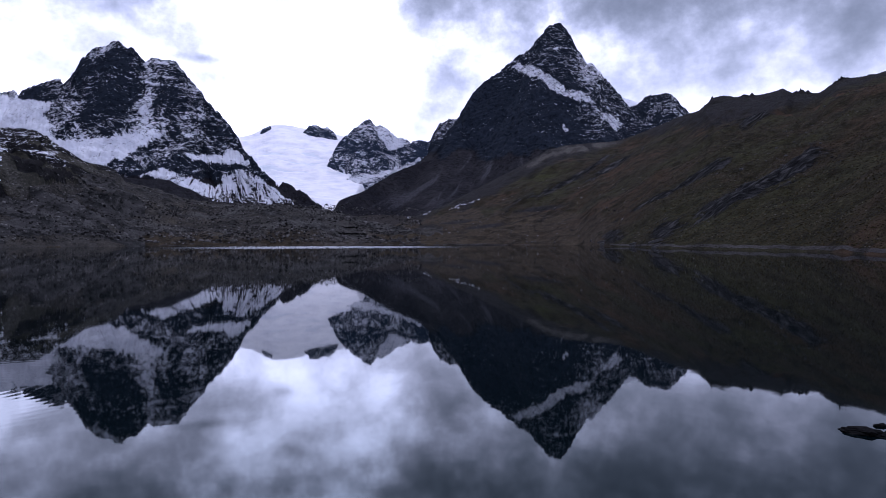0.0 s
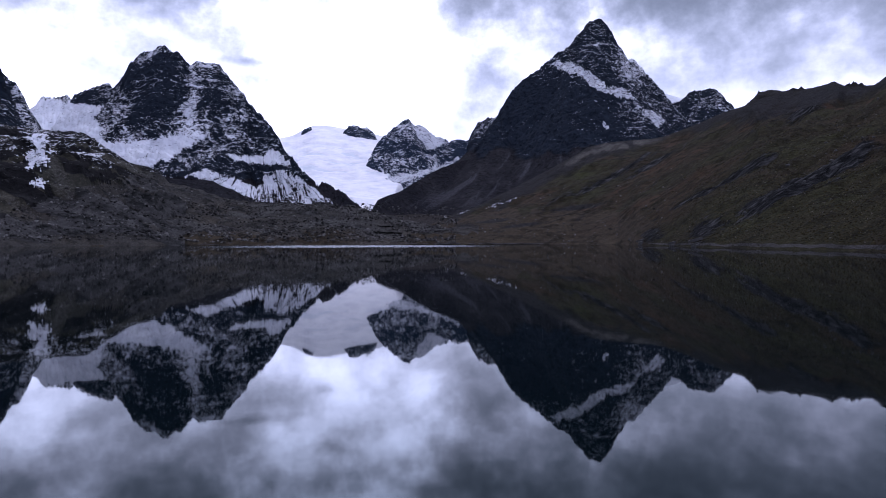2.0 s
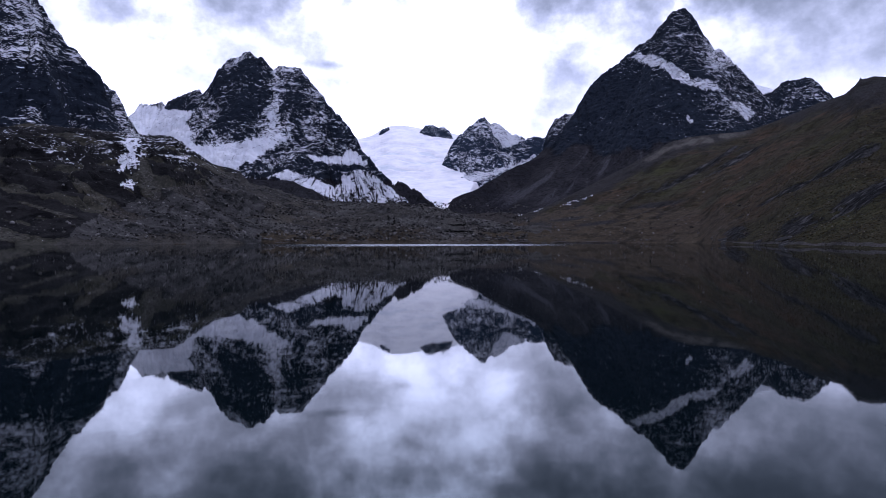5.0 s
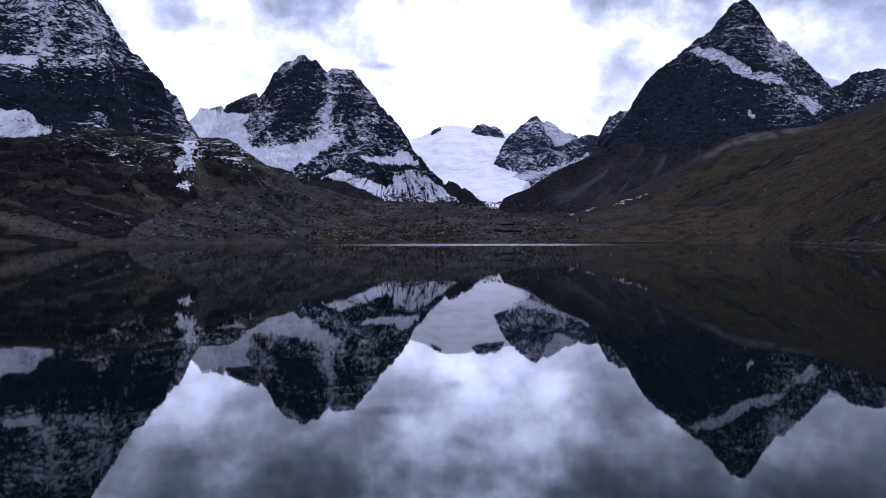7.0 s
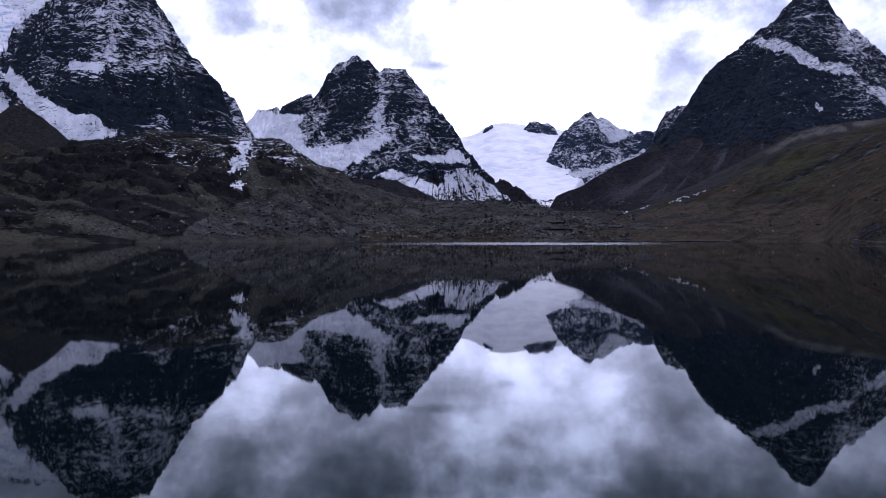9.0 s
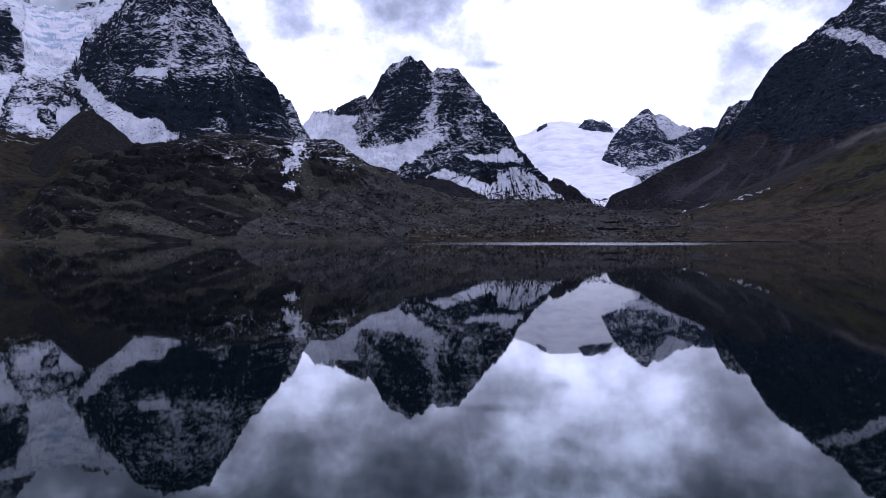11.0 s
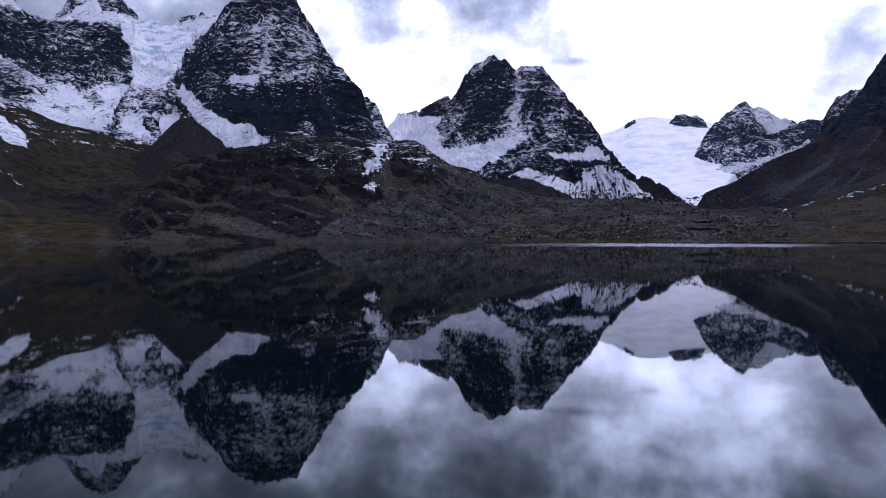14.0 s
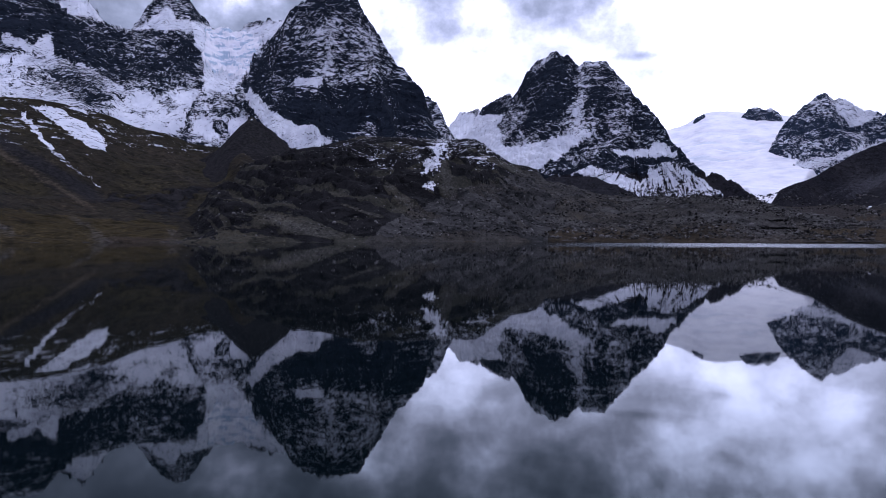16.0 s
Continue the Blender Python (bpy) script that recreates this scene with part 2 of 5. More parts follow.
def water_material():
    m = bpy.data.materials.new("lake_water")
    t, b = nodes_of(m)
    geo = t.nodes.new("ShaderNodeNewGeometry")
    sep = t.nodes.new("ShaderNodeSeparateXYZ")
    t.links.new(geo.outputs["Position"], sep.inputs[0])
    b.inputs["Base Color"].default_value = (0.001, 0.003, 0.0038, 1)
    b.inputs["IOR"].default_value = 1.38
    b.inputs["Specular IOR Level"].default_value = 0.5
    b.inputs["Specular Tint"].default_value = (0.4, 1.0, 1.0, 1)
    # a belt of breeze along the far shore
    az = math_node(t, "MULTIPLY", math_node(t, "ARCTAN2", sep.outputs[0], sep.outputs[1]), 180 / math.pi)
    r = math_node(t, "SQRT", math_node(t, "ADD", math_node(t, "MULTIPLY", sep.outputs[0], sep.outputs[0]),
                                       math_node(t, "MULTIPLY", sep.outputs[1], sep.outputs[1])))
    streak = noise_node(t, 0.02, 4, 0.6, (0.5, 2.5, 1))
    wob = math_node(t, "MULTIPLY", math_node(t, "SUBTRACT", streak, 0.5), 90)
    rr = math_node(t, "ADD", r, wob)
    belt = math_node(t, "MULTIPLY", step_node(t, rr, 250, 320), step_node(t, rr, 450, 415))
    belt = math_node(t, "MULTIPLY", belt, math_node(t, "MULTIPLY", step_node(t, az, -28, -18), step_node(t, az, 6, -4)))
    rough = math_node(t, "MULTIPLY_ADD", belt, 0.22, 0.024)
    t.links.new(rough, b.inputs["Roughness"])
    ripple = noise_node(t, 1.3, 3, 0.55, (1, 0.7, 1))
    swell = noise_node(t, 0.22, 2, 0.5, (1, 0.7, 1), seed=9)
    h = math_node(t, "MULTIPLY_ADD", swell, 2.0, ripple)
    # rings spreading from one spot
    dx = math_node(t, "ADD", sep.outputs[0], 9.5)
    dy = math_node(t, "SUBTRACT", sep.outputs[1], 13.0)
    d = math_node(t, "SQRT", math_node(t, "ADD", math_node(t, "MULTIPLY", dx, dx), math_node(t, "MULTIPLY", dy, dy)))
    env = math_node(t, "EXPONENT", math_node(t, "MULTIPLY", math_node(t, "MULTIPLY", d, d), -0.12))
    rings = math_node(t, "MULTIPLY", math_node(t, "SINE", math_node(t, "MULTIPLY", d, 21.0)), env)
    h = math_node(t, "MULTIPLY_ADD", rings, 0.2, h)
    t.links.new(bump_node(t, h, 1.0, 0.0008), b.inputs["Normal"])
    # an even share of near-black diffuse, added to dim the mirror reflections
    dark_diffuse = t.nodes.new("ShaderNodeBsdfDiffuse")
    dark_diffuse.inputs["Color"].default_value = (0.001, 0.003, 0.0038, 1)
    both = t.nodes.new("ShaderNodeMixShader")
    both.inputs[0].default_value = 0.13
    t.links.new(b.outputs[0], both.inputs[1])
    t.links.new(dark_diffuse.outputs[0], both.inputs[2])
    t.links.new(both.outputs[0], t.nodes["Material Output"].inputs["Surface"])
    return m


# the blue lean of this rock and its pale scree is haze mixed in
ROCK_A, ROCK_B = (0.008, 0.0105, 0.016), (0.024, 0.030, 0.041)
MAT_PEAK = terrain_material("dark_rock_with_snow", (0.012, 0.012, 0.015), (0.016, 0.0152, 0.018), (0.030, 0.028, 0.030), ROCK_A, ROCK_B, streaks=2.3, pale=(0.050, 0.049, 0.054), fineness=1.3)
# the farther rock, bluer and lighter: distance haze put into its colours
MAT_HAZED = terrain_material("hazed_rock_with_snow", (0.02, 0.024, 0.032), (0.022, 0.026, 0.035), (0.03, 0.035, 0.045), (0.018, 0.026, 0.042), (0.036, 0.048, 0.070), streaks=2.3)
MAT_HILL = terrain_material("brown_grass_slope", (0.056, 0.033, 0.020), (0.028, 0.023, 0.0135), (0.034, 0.034, 0.014), (0.006, 0.006, 0.007), (0.052, 0.050, 0.049), grain=0.55, beds=True, pale=(0.085, 0.078, 0.068))
MAT_KNOLL = terrain_material("dark_moor_and_rock", (0.048, 0.046, 0.036), (0.041, 0.040, 0.032), (0.056, 0.050, 0.034), (0.006, 0.006, 0.007), (0.022, 0.021, 0.021), grain=0.6, streaks=2.0, pale=(0.115, 0.108, 0.098), fineness=2.2)
MAT_MORAINE = terrain_material("grey_brown_rubble", (0.056, 0.053, 0.047), (0.052, 0.049, 0.044), (0.068, 0.058, 0.043), (0.011, 0.012, 0.012), (0.085, 0.081, 0.077), grain=0.9, pale=(0.092, 0.088, 0.082))
MAT_GROUND = terrain_material("brown_valley_turf", (0.026, 0.021, 0.019), (0.024, 0.020, 0.018), (0.034, 0.027, 0.022), (0.018, 0.017, 0.017), (0.05, 0.046, 0.042), grain=0.5)
MAT_GRAVEL = terrain_material("pale_shore_gravel", (0.085, 0.079, 0.077), (0.09, 0.084, 0.081), (0.11, 0.102, 0.097), (0.04, 0.038, 0.037), (0.12, 0.11, 0.105), grain=0.9)
MAT_LEFT = terrain_material("brown_moor_slope", (0.030, 0.024, 0.016), (0.023, 0.020, 0.014), (0.036, 0.030, 0.015), (0.007, 0.007, 0.008), (0.026, 0.024, 0.023), streaks=1.2, pale=(0.062, 0.050, 0.034))
MAT_TURF = terrain_material("rusty_valley_turf", (0.044, 0.032, 0.021), (0.037, 0.029, 0.019), (0.058, 0.045, 0.028), (0.018, 0.017, 0.017), (0.05, 0.046, 0.042), grain=0.5)
MAT_MEADOW = terrain_material("olive_meadow", (0.040, 0.030, 0.013), (0.033, 0.026, 0.012), (0.050, 0.038, 0.015), (0.03, 0.026, 0.02), (0.05, 0.045, 0.035))
MAT_ICE = ice_material()
MAT_WATER = water_material()


# ---- the lie of the land ----
# the lake's shore round the first standpoint: bearing in degrees, distance in metres
SHORE = [(-180, 30), (-150, 35), (-125, 60), (-105, 140), (-90, 300), (-80, 420), (-67.5, 475), (-62, 490), (-58, 476), (-51, 430),
         (-44, 445), (-39, 440), (-31, 480), (-23, 495), (-14, 508), (-4.3, 520), (3.3, 524), (9, 512), (12, 470), (13.7, 406), (18.4, 290),
         (24.5, 231), (30.5, 197), (34.5, 157), (45, 110), (60, 75), (90, 45), (130, 32), (180, 30)]


def table(rows, col=1):
    xs, ys = [r[0] for r in rows], [r[col] for r in rows]
    return lambda a: np.interp(a, xs, ys)


shore_r = table(SHORE)
rise = table([(-180, 0.12), (-100, 0.1), (-70, 0.03), (-50, 0.03), (-30, 0.05), (-10, 0.062), (8, 0.062), (16, 0.05), (30, 0.03), (60, 0.05), (100, 0.1), (180, 0.12)])


def ground_z(az, r):
    rs = shore_r(az) + 6 * gnoise(az * 0.7, np.zeros_like(az), np.full_like(az, 2.0)) * np.minimum(1, shore_r(az) / 200)
    out = np.maximum(0, r - rs)
    z = 0.5 * (1 - np.exp(-out / 3)) + rise(az) * out
    z = np.where(z > 80, 80 + (z - 80) * 0.12, z)
    return np.where(r < rs, np.maximum(-6, -(rs - r) * 0.06), z)


def polar(az0, az1, na, *stretches, left=None, right=None):
    """Bearings and distances of a fan-shaped net; each stretch is (near, far, rows). It runs on, coarser, to the bearings left and right."""
    a = np.linspace(az0, az1, na)
    if left is not None:
        a = np.concatenate([np.linspace(left, az0, 24, endpoint=False), a])
    if right is not None:
        a = np.concatenate([a, np.linspace(az1, right, 40)[1:]])
    r = np.concatenate([np.linspace(n, f, k, endpoint=False) for n, f, k in stretches] + [[stretches[-1][1]]])
    return np.meshgrid(a, r, indexing="ij")


def xy(az, r):
    return r * np.sin(np.radians(az)), r * np.cos(np.radians(az))


def mesh_from(name, verts, faces, attrs, mats, face_mat=None):
    used, inv = np.unique(faces, return_inverse=True)
    faces = inv.reshape(faces.shape)
    verts = verts[used]
    me = bpy.data.meshes.new(name)
    n = len(faces)
    me.vertices.add(len(verts))
    me.vertices.foreach_set("co", verts.astype(np.float32).ravel())
    me.loops.add(n * 4)
    me.loops.foreach_set("vertex_index", faces.astype(np.int32).ravel())
    me.polygons.add(n)
    me.polygons.foreach_set("loop_start", np.arange(0, n * 4, 4, dtype=np.int32))
    me.polygons.foreach_set("use_smooth", np.ones(n, dtype=bool))
    me.update(calc_edges=True)
    for key, v in attrs.items():
        at = me.attributes.new(key, "FLOAT", "POINT")
        at.data.foreach_set("value", v[used].astype(np.float32))
    for m in mats:
        me.materials.append(m)
    return me


def normal_z(x, y, z):
    """How level the net lies at each of its points: 1 is flat."""
    du = np.stack([np.gradient(v, axis=0) for v in (x, y, z)], -1)
    dv = np.stack([np.gradient(v, axis=1) for v in (x, y, z)], -1)
    n = np.cross(du, dv)
    return np.abs(n[..., 2]) / (np.linalg.norm(n, axis=-1) + 1e-9)


def pieces_of(chosen, faces):
    """The chosen faces, sorted into patches that hang together; crumbs are left out."""
    at = {}
    for k in chosen:
        for v in faces[k]:
            at.setdefault(int(v), []).append(int(k))
    todo, found = set(int(k) for k in chosen), []
    while todo:
        stack, patch = [todo.pop()], []
        while stack:
            k = stack.pop()
            patch.append(k)
            for v in faces[k]:
                for n in at[int(v)]:
                    if n in todo:
                        todo.discard(n)
                        stack.append(n)
        if len(patch) > 25:
            found.append(np.array(sorted(patch)))
    return found


def net_parts(thing, az, r, z, snow, rock, mat, splits, floor=4.0, body="rock_face", more=()):
    """Cut the net into parts: splits are (name, label, mask over points); what is left is the body. Faces under the ground go."""
    x, y = xy(az, r)
    na, nr = az.shape
    idx = np.arange(na * nr).reshape(na, nr)
    faces = np.stack([idx[:-1, :-1], idx[1:, :-1], idx[1:, 1:], idx[:-1, 1:]], -1).reshape(-1, 4)
    faces = faces[:, ::-1]
    above = (z > ground_z(az, r) - floor).ravel()
    faces = faces[above[faces].any(1)]
    verts = np.stack([x, y, z], -1).reshape(-1, 3)
    attrs = {"snow": snow.ravel(), "rock": rock.ravel()}
    attrs.update((key, v.ravel()) for key, v in more)
    left = np.ones(len(faces), bool)
    for name, label, mask, *own in splits:
        f = mask.ravel()[faces].mean(1) > 0.5
        f &= left
        if f.sum() < 30:
            continue
        for piece in (pieces_of(np.flatnonzero(f), faces) if name == "snow_streak" else [np.flatnonzero(f)]):
            left[piece] = False
            ob = new(name, mesh_from(name, verts, faces[piece], attrs, own or [mat]))
            ob.parent = thing
            if label:
                tagged(ob, label)
    ob = new(body, mesh_from(body, verts, faces[left], attrs, [mat]))
    ob.parent = thing


def inside(az, te, outline):
    """Which points lie within an outline of (bearing, slope of sight) corners, with a frayed rim."""
    a = az + 0.35 * gnoise(az * 1.6, te * 120, np.full_like(az, 4.0)) + 0.12 * gnoise(az * 6, te * 500, np.full_like(az, 8.0))
    e = te + 0.004 * gnoise(az * 1.6, te * 120, np.full_like(az, 14.0)) + 0.002 * gnoise(az * 6, te * 500, np.full_like(az, 18.0))
    hit = np.zeros(az.shape, bool)
    for (x0, y0), (x1, y1) in zip(outline, outline[1:] + outline[:1]):
        cross = (y0 > e) != (y1 > e)
        hit ^= cross & (a < (x1 - x0) * (e - y0) / (y1 - y0 + 1e-12) + x0)
    return hit


def ridge_field(az, r, ridges, back=1.7, side=1.5):
    """Height from ridge lines, each (points of bearing, distance, height; steepness, reach): the slopes fall away from the lines and ease
    off with the reach; flanks fall steeper to the sides than to the front, and steeper still behind."""
    mean = float(np.mean([p[1] for p in ridges[0][0]])) * side
    x, y = np.radians(az) * mean, r
    best, near = np.full(az.shape, -1e9), np.full(az.shape, 1e9)
    for points, steep, reach in ridges:
        p = [(radians(a) * mean, d, h) for a, d, h in points]
        for (x0, y0, z0), (x1, y1, z1) in zip(p, p[1:]):
            dx, dy = x1 - x0, y1 - y0
            t = np.clip(((x - x0) * dx + (y - y0) * dy) / (dx * dx + dy * dy), 0, 1)
            d = np.hypot(x - x0 - t * dx, y - y0 - t * dy)
            fall = steep * np.where(y > y0 + t * dy, back, 1.0)
            h = z0 + t * (z1 - z0) - fall * (0.5 * reach * (1 - np.exp(-d / reach)) + 0.5 * d)
            win = h > best
            best, near = np.where(win, h, best), np.where(win, d, near)
    return best, near


def craggy(az, r, z, near, gully=40, size=110, ledge=15.0, terrace=0.7, tilt=0.0, jag=4.0):
    """Gullies, ledges and broken rock on a smooth mountain. Returns the height and how deep in a gully each point lies."""
    x, y = xy(az, r)
    away = smooth(0, 110, near)
    rib = ridged(x / size, y / size, z / (size * 2.5), 4)
    small = ridged(x / (size * 0.33), y / (size * 0.33), z / size + 7, 3)
    z = z - gully * away * (1 - rib) * 1.5 - gully * 0.2 * away * (1 - small)
    z = z + jag * 2.2 * fbm(x / 26, y / 26, z / 40, 4, 0.6) * (0.75 + 0.25 * away)
    uneven = 0.3 + 0.7 * smooth(-0.4, 0.5, fbm(x / 120, y / 120, z / 90, 2))
    for thick, share in ((ledge, terrace), (ledge * 0.37, terrace * 0.8)):
        band = (z + tilt * x + 1.3 * ledge * fbm(x / 75, y / 75, z / 160, 2)) / thick
        low = np.floor(band)
        frac = band - low
        lip = 0.3 + 0.4 * np.abs(gnoise(low * 3.7, x / 60, y / 60))
        step = low + smooth(lip, 1.0, frac) * 0.9 + 0.1 * frac
        z = z + (step - band) * thick * share * uneven * (0.35 + 0.65 * away)
    z = z + jag * 0.5 * fbm(x / 7, y / 7, z / 9, 2)
    return z, (1 - rib) * 0.7 + (1 - small) * 0.3


def dusted(az, r, z, hollow, cover, level=0.75, streaks=0.2, cavity=0.6, patches=0.3, bias=0.0, gain=1.0):
    """How much snow lies at each point: on ledges, in gullies and in level streaks, over that share of the rock."""
    x, y = xy(az, r)
    nz = normal_z(x, y, z)
    patch = fbm(x / 150, y / 150, z / 110, 3)
    streak = fbm(x / 60, y / 60, z / 9, 2)
    raw = level * nz + streaks * streak + patches * patch + cavity * (hollow - 0.4) + bias
    seen = (z > ground_z(az, r) + 10) & (np.indices(az.shape).sum(0) % 7 == 0)
    some = raw[seen]
    some = some + np.random.RandomState(1).normal(0, 0.3, some.shape)
    return 0.5 + gain * (raw - np.quantile(some, 1 - cover))


def lies(az, te, places):
    """Where more or less snow lies: bearing, slope of sight, their half widths, amount."""
    total = 0
    for a, e, wa, we, amp in places:
        total = total + 0.8 * amp * np.exp(-((az - a) / wa) ** 2 - ((te - e) / we) ** 2)
    return total


def footed(az, r, z, near, far):
    """Let the front of a mountain run out into the ground between two distances."""
    k = smooth(near, far, r)
    return z * k + (ground_z(az, r) - 6) * (1 - k)


def mountain(label, az, r, z, snow, rock, mat, splits=(), name="mountain", more=()):
    e = new(name)
    tagged(e, label, "mountain")
    net_parts(e, az, r, z, snow, rock, mat, splits, more=more)
    return e


# ---- the peaks ----
def outlines(az, te, shapes, name, label):
    """One part for each snow outline, and the mask of them all."""
    masks = [inside(az, te, o) for o in shapes]
    every = np.zeros(az.shape, bool)
    for m in masks:
        every |= m
    return every, [(name, label, m) for m in masks]


def left_peak():
    ridges = [(A_CREST, 1.35, 400), (A_SPURS[0], 1.0, 300), (A_SPURS[1], 1.2, 200), (A_SPURS[2], 1.1, 300), (A_SPURS[3], 1.4, 300),
              (A_SPURS[4], 1.3, 300), (A_FOOT, 0.8, 200), (A_COL, 0.9, 500)]
    az, r = polar(-36.6, -9.0, 550, (1250, 1500, 60), (1500, 2160, 330), (2160, 2800, 40), left=-43)
    z, near = ridge_field(az, r, ridges, 2.0)
    z, hollow = craggy(az, r, z, near, gully=28, size=130, ledge=19, tilt=0.05)
    z = footed(az, r, z, 1260, 1480)
    te = (z - 3) / r
    fields, splits = outlines(az, te, A_SNOW, "snowfield", "white snow bowl under the cliffs")
    fields &= r < 2500
    snow = dusted(az, r, z, hollow, 0.29, bias=0.5 * lies(az, te, A_LIES))
    apex = -18.9, 0.138
    fan = np.arctan2(te - apex[1], np.radians(az - apex[0]))
    ribs = ridged(fan * 13 + 1.5 * gnoise(az * 1.2, te * 40, az * 0), te * 30, az * 0 + 3, 4, 0.6)
    low = smooth(0.125, 0.1, te) * smooth(-24, -22, az)
    snow = np.where(fields, np.maximum(snow * 0.5 + 0.4, 0.64) + 0.26 * smooth(0.165, 0.135, te) + 0.2 * smooth(-30, -31, az) - 0.2 * smooth(0.24, 0.26, te) + 0.08 * low - 0.8 * low * smooth(0.58, 0.85, ribs), snow)
    scree = smooth(0.105, 0.08, te + 0.01 * gnoise(az, az * 0, az * 0 + 1))
    rock = 0.95 - 0.9 * scree
    snow = np.where(fields, snow, snow - 0.6 * scree)
    mountain("jagged dark rock peak streaked with fresh snow above the lake", az, r, z, snow, rock, MAT_PEAK, splits)


CONE = [(-27.69, 1330, 114.2), (-26.69, 1330, 124.6), (-25.26, 1330, 120.7), (-23.15, 1330, 122.6),
    (-21.64, 1310, 104.8), (-20.1, 1290, 84.9), (-17.84, 1260, 64.9)]


CONE_LEFT = [(-56.43, 930, 105.0), (-54.68, 935, 121.1), (-53.47, 940, 141.1), (-52.74, 940, 157.0), (-52.19, 940, 166.0),
    (-51.64, 940, 163.5), (-50.58, 935, 153.1), (-49.41, 930, 136.6), (-48.21, 920, 118.6),
    (-46.05, 910, 102.6)]


def scree_cone(line, start, end, near_r, steep, label, mat, pale=0.0, dark=0.0):
    az, r = polar(start, end, 200, (near_r, near_r + 260, 70), (near_r + 260, near_r + 400, 20))
    z, near = ridge_field(az, r, [(line, steep, 300)], 1.0)
    x, y = xy(az, r)
    z = footed(az, r, z + 3.5 * fbm(x / 35, y / 90, x * 0, 4), near_r + 5, near_r + 70)
    mountain(label, az, r, z, np.full(az.shape, -0.6), np.full(az.shape, 0.0), mat, name="scree_cone", more=(("pale", np.full(az.shape, pale)), ("dark", np.full(az.shape, dark))))


A_CREST = [(-33.27, 2150, 433.2), (-32.48, 2120, 443.5), (-31.64, 2100, 455.9), (-30.9, 2080, 458.2),
    (-30.61, 2060, 444.2), (-30.19, 2040, 458.8), (-29.57, 2020, 484.9), (-29.3, 2000, 505.9),
    (-28.6, 1980, 531.7), (-27.61, 1960, 540.3), (-26.81, 1950, 549.0), (-25.8, 1940, 534.0),
    (-24.9, 1930, 501.3), (-24.44, 1920, 506.6), (-23.51, 1910, 507.6), (-22.57, 1900, 499.1),
    (-22.31, 1890, 485.1), (-21.71, 1880, 455.3), (-20.71, 1850, 413.0), (-20.18, 1830, 379.7),
    (-19.16, 1800, 345.9), (-18.35, 1780, 310.9), (-17.8, 1750, 280.2), (-17.35, 1720, 244.2),
    (-16.89, 1690, 203.5), (-16.43, 1660, 180.7), (-15.27, 1620, 149.8), (-13.37, 1560, 110.5)]
A_SPURS = [
    [(-22.4, 1885, 480.5), (-22.85, 1820, 371.0), (-23.13, 1750, 282.5), (-24.62, 1690, 229.3),
    (-26.27, 1640, 192.4), (-28.28, 1590, 158.8)],
    [(-23.13, 1750, 282.5), (-23.31, 1680, 205.6), (-23.49, 1640, 158.1)],
    [(-20.18, 1830, 376.7), (-20.42, 1740, 274.5), (-19.99, 1660, 193.9), (-19.42, 1610, 151.2)],
    [(-26.81, 1948, 543.8), (-27.64, 1880, 412.8), (-28.25, 1810, 297.1), (-28.65, 1780, 249.9)],
    [(-24.69, 1925, 500.8), (-24.46, 1860, 389.5), (-24.73, 1790, 288.3)],
]
A_FOOT = [(-14.08, 1480, 139.0), (-13.22, 1470, 130.9), (-12.07, 1440, 111.4), (-10.61, 1400, 88.2)]
A_COL = [(-35.34, 2500, 487.7), (-34.66, 2450, 476.6), (-34.14, 2420, 478.9), (-33.83, 2400, 480.2),
    (-33.48, 2380, 453.6), (-32.56, 2350, 442.1)]
A_LIES = [(-27.23, 0.2344, 1.78, 0.031, -0.4), (-28.63, 0.1851, 1.27, 0.0266, -0.35),
    (-26.77, 0.1882, 1.01, 0.0266, -0.4), (-26.21, 0.2602, 1.01, 0.0133, -0.25),
    (-23.52, 0.2335, 1.27, 0.0221, -0.15), (-22.77, 0.1861, 0.51, 0.0531, -0.3),
    (-24.71, 0.2234, 0.36, 0.0443, 0.5), (-25.22, 0.1867, 1.42, 0.0221, 0.35),
    (-21.15, 0.2128, 0.71, 0.0221, 0.35), (-18.72, 0.1392, 2.28, 0.0106, 0.45),
    (-21.83, 0.1464, 1.01, 0.0133, 0.2), (-29.97, 0.2057, 2.03, 0.0053, 0.25),
    (-29.99, 0.156, 1.52, 0.0106, 0.2), (-32.55, 0.2039, 1.52, 0.0106, -0.2),
    (-17.82, 0.1164, 1.27, 0.0106, -0.3), (-24.41, 0.1237, 1.52, 0.0177, -0.5),
    (-20.97, 0.1143, 0.76, 0.0089, -0.2)]
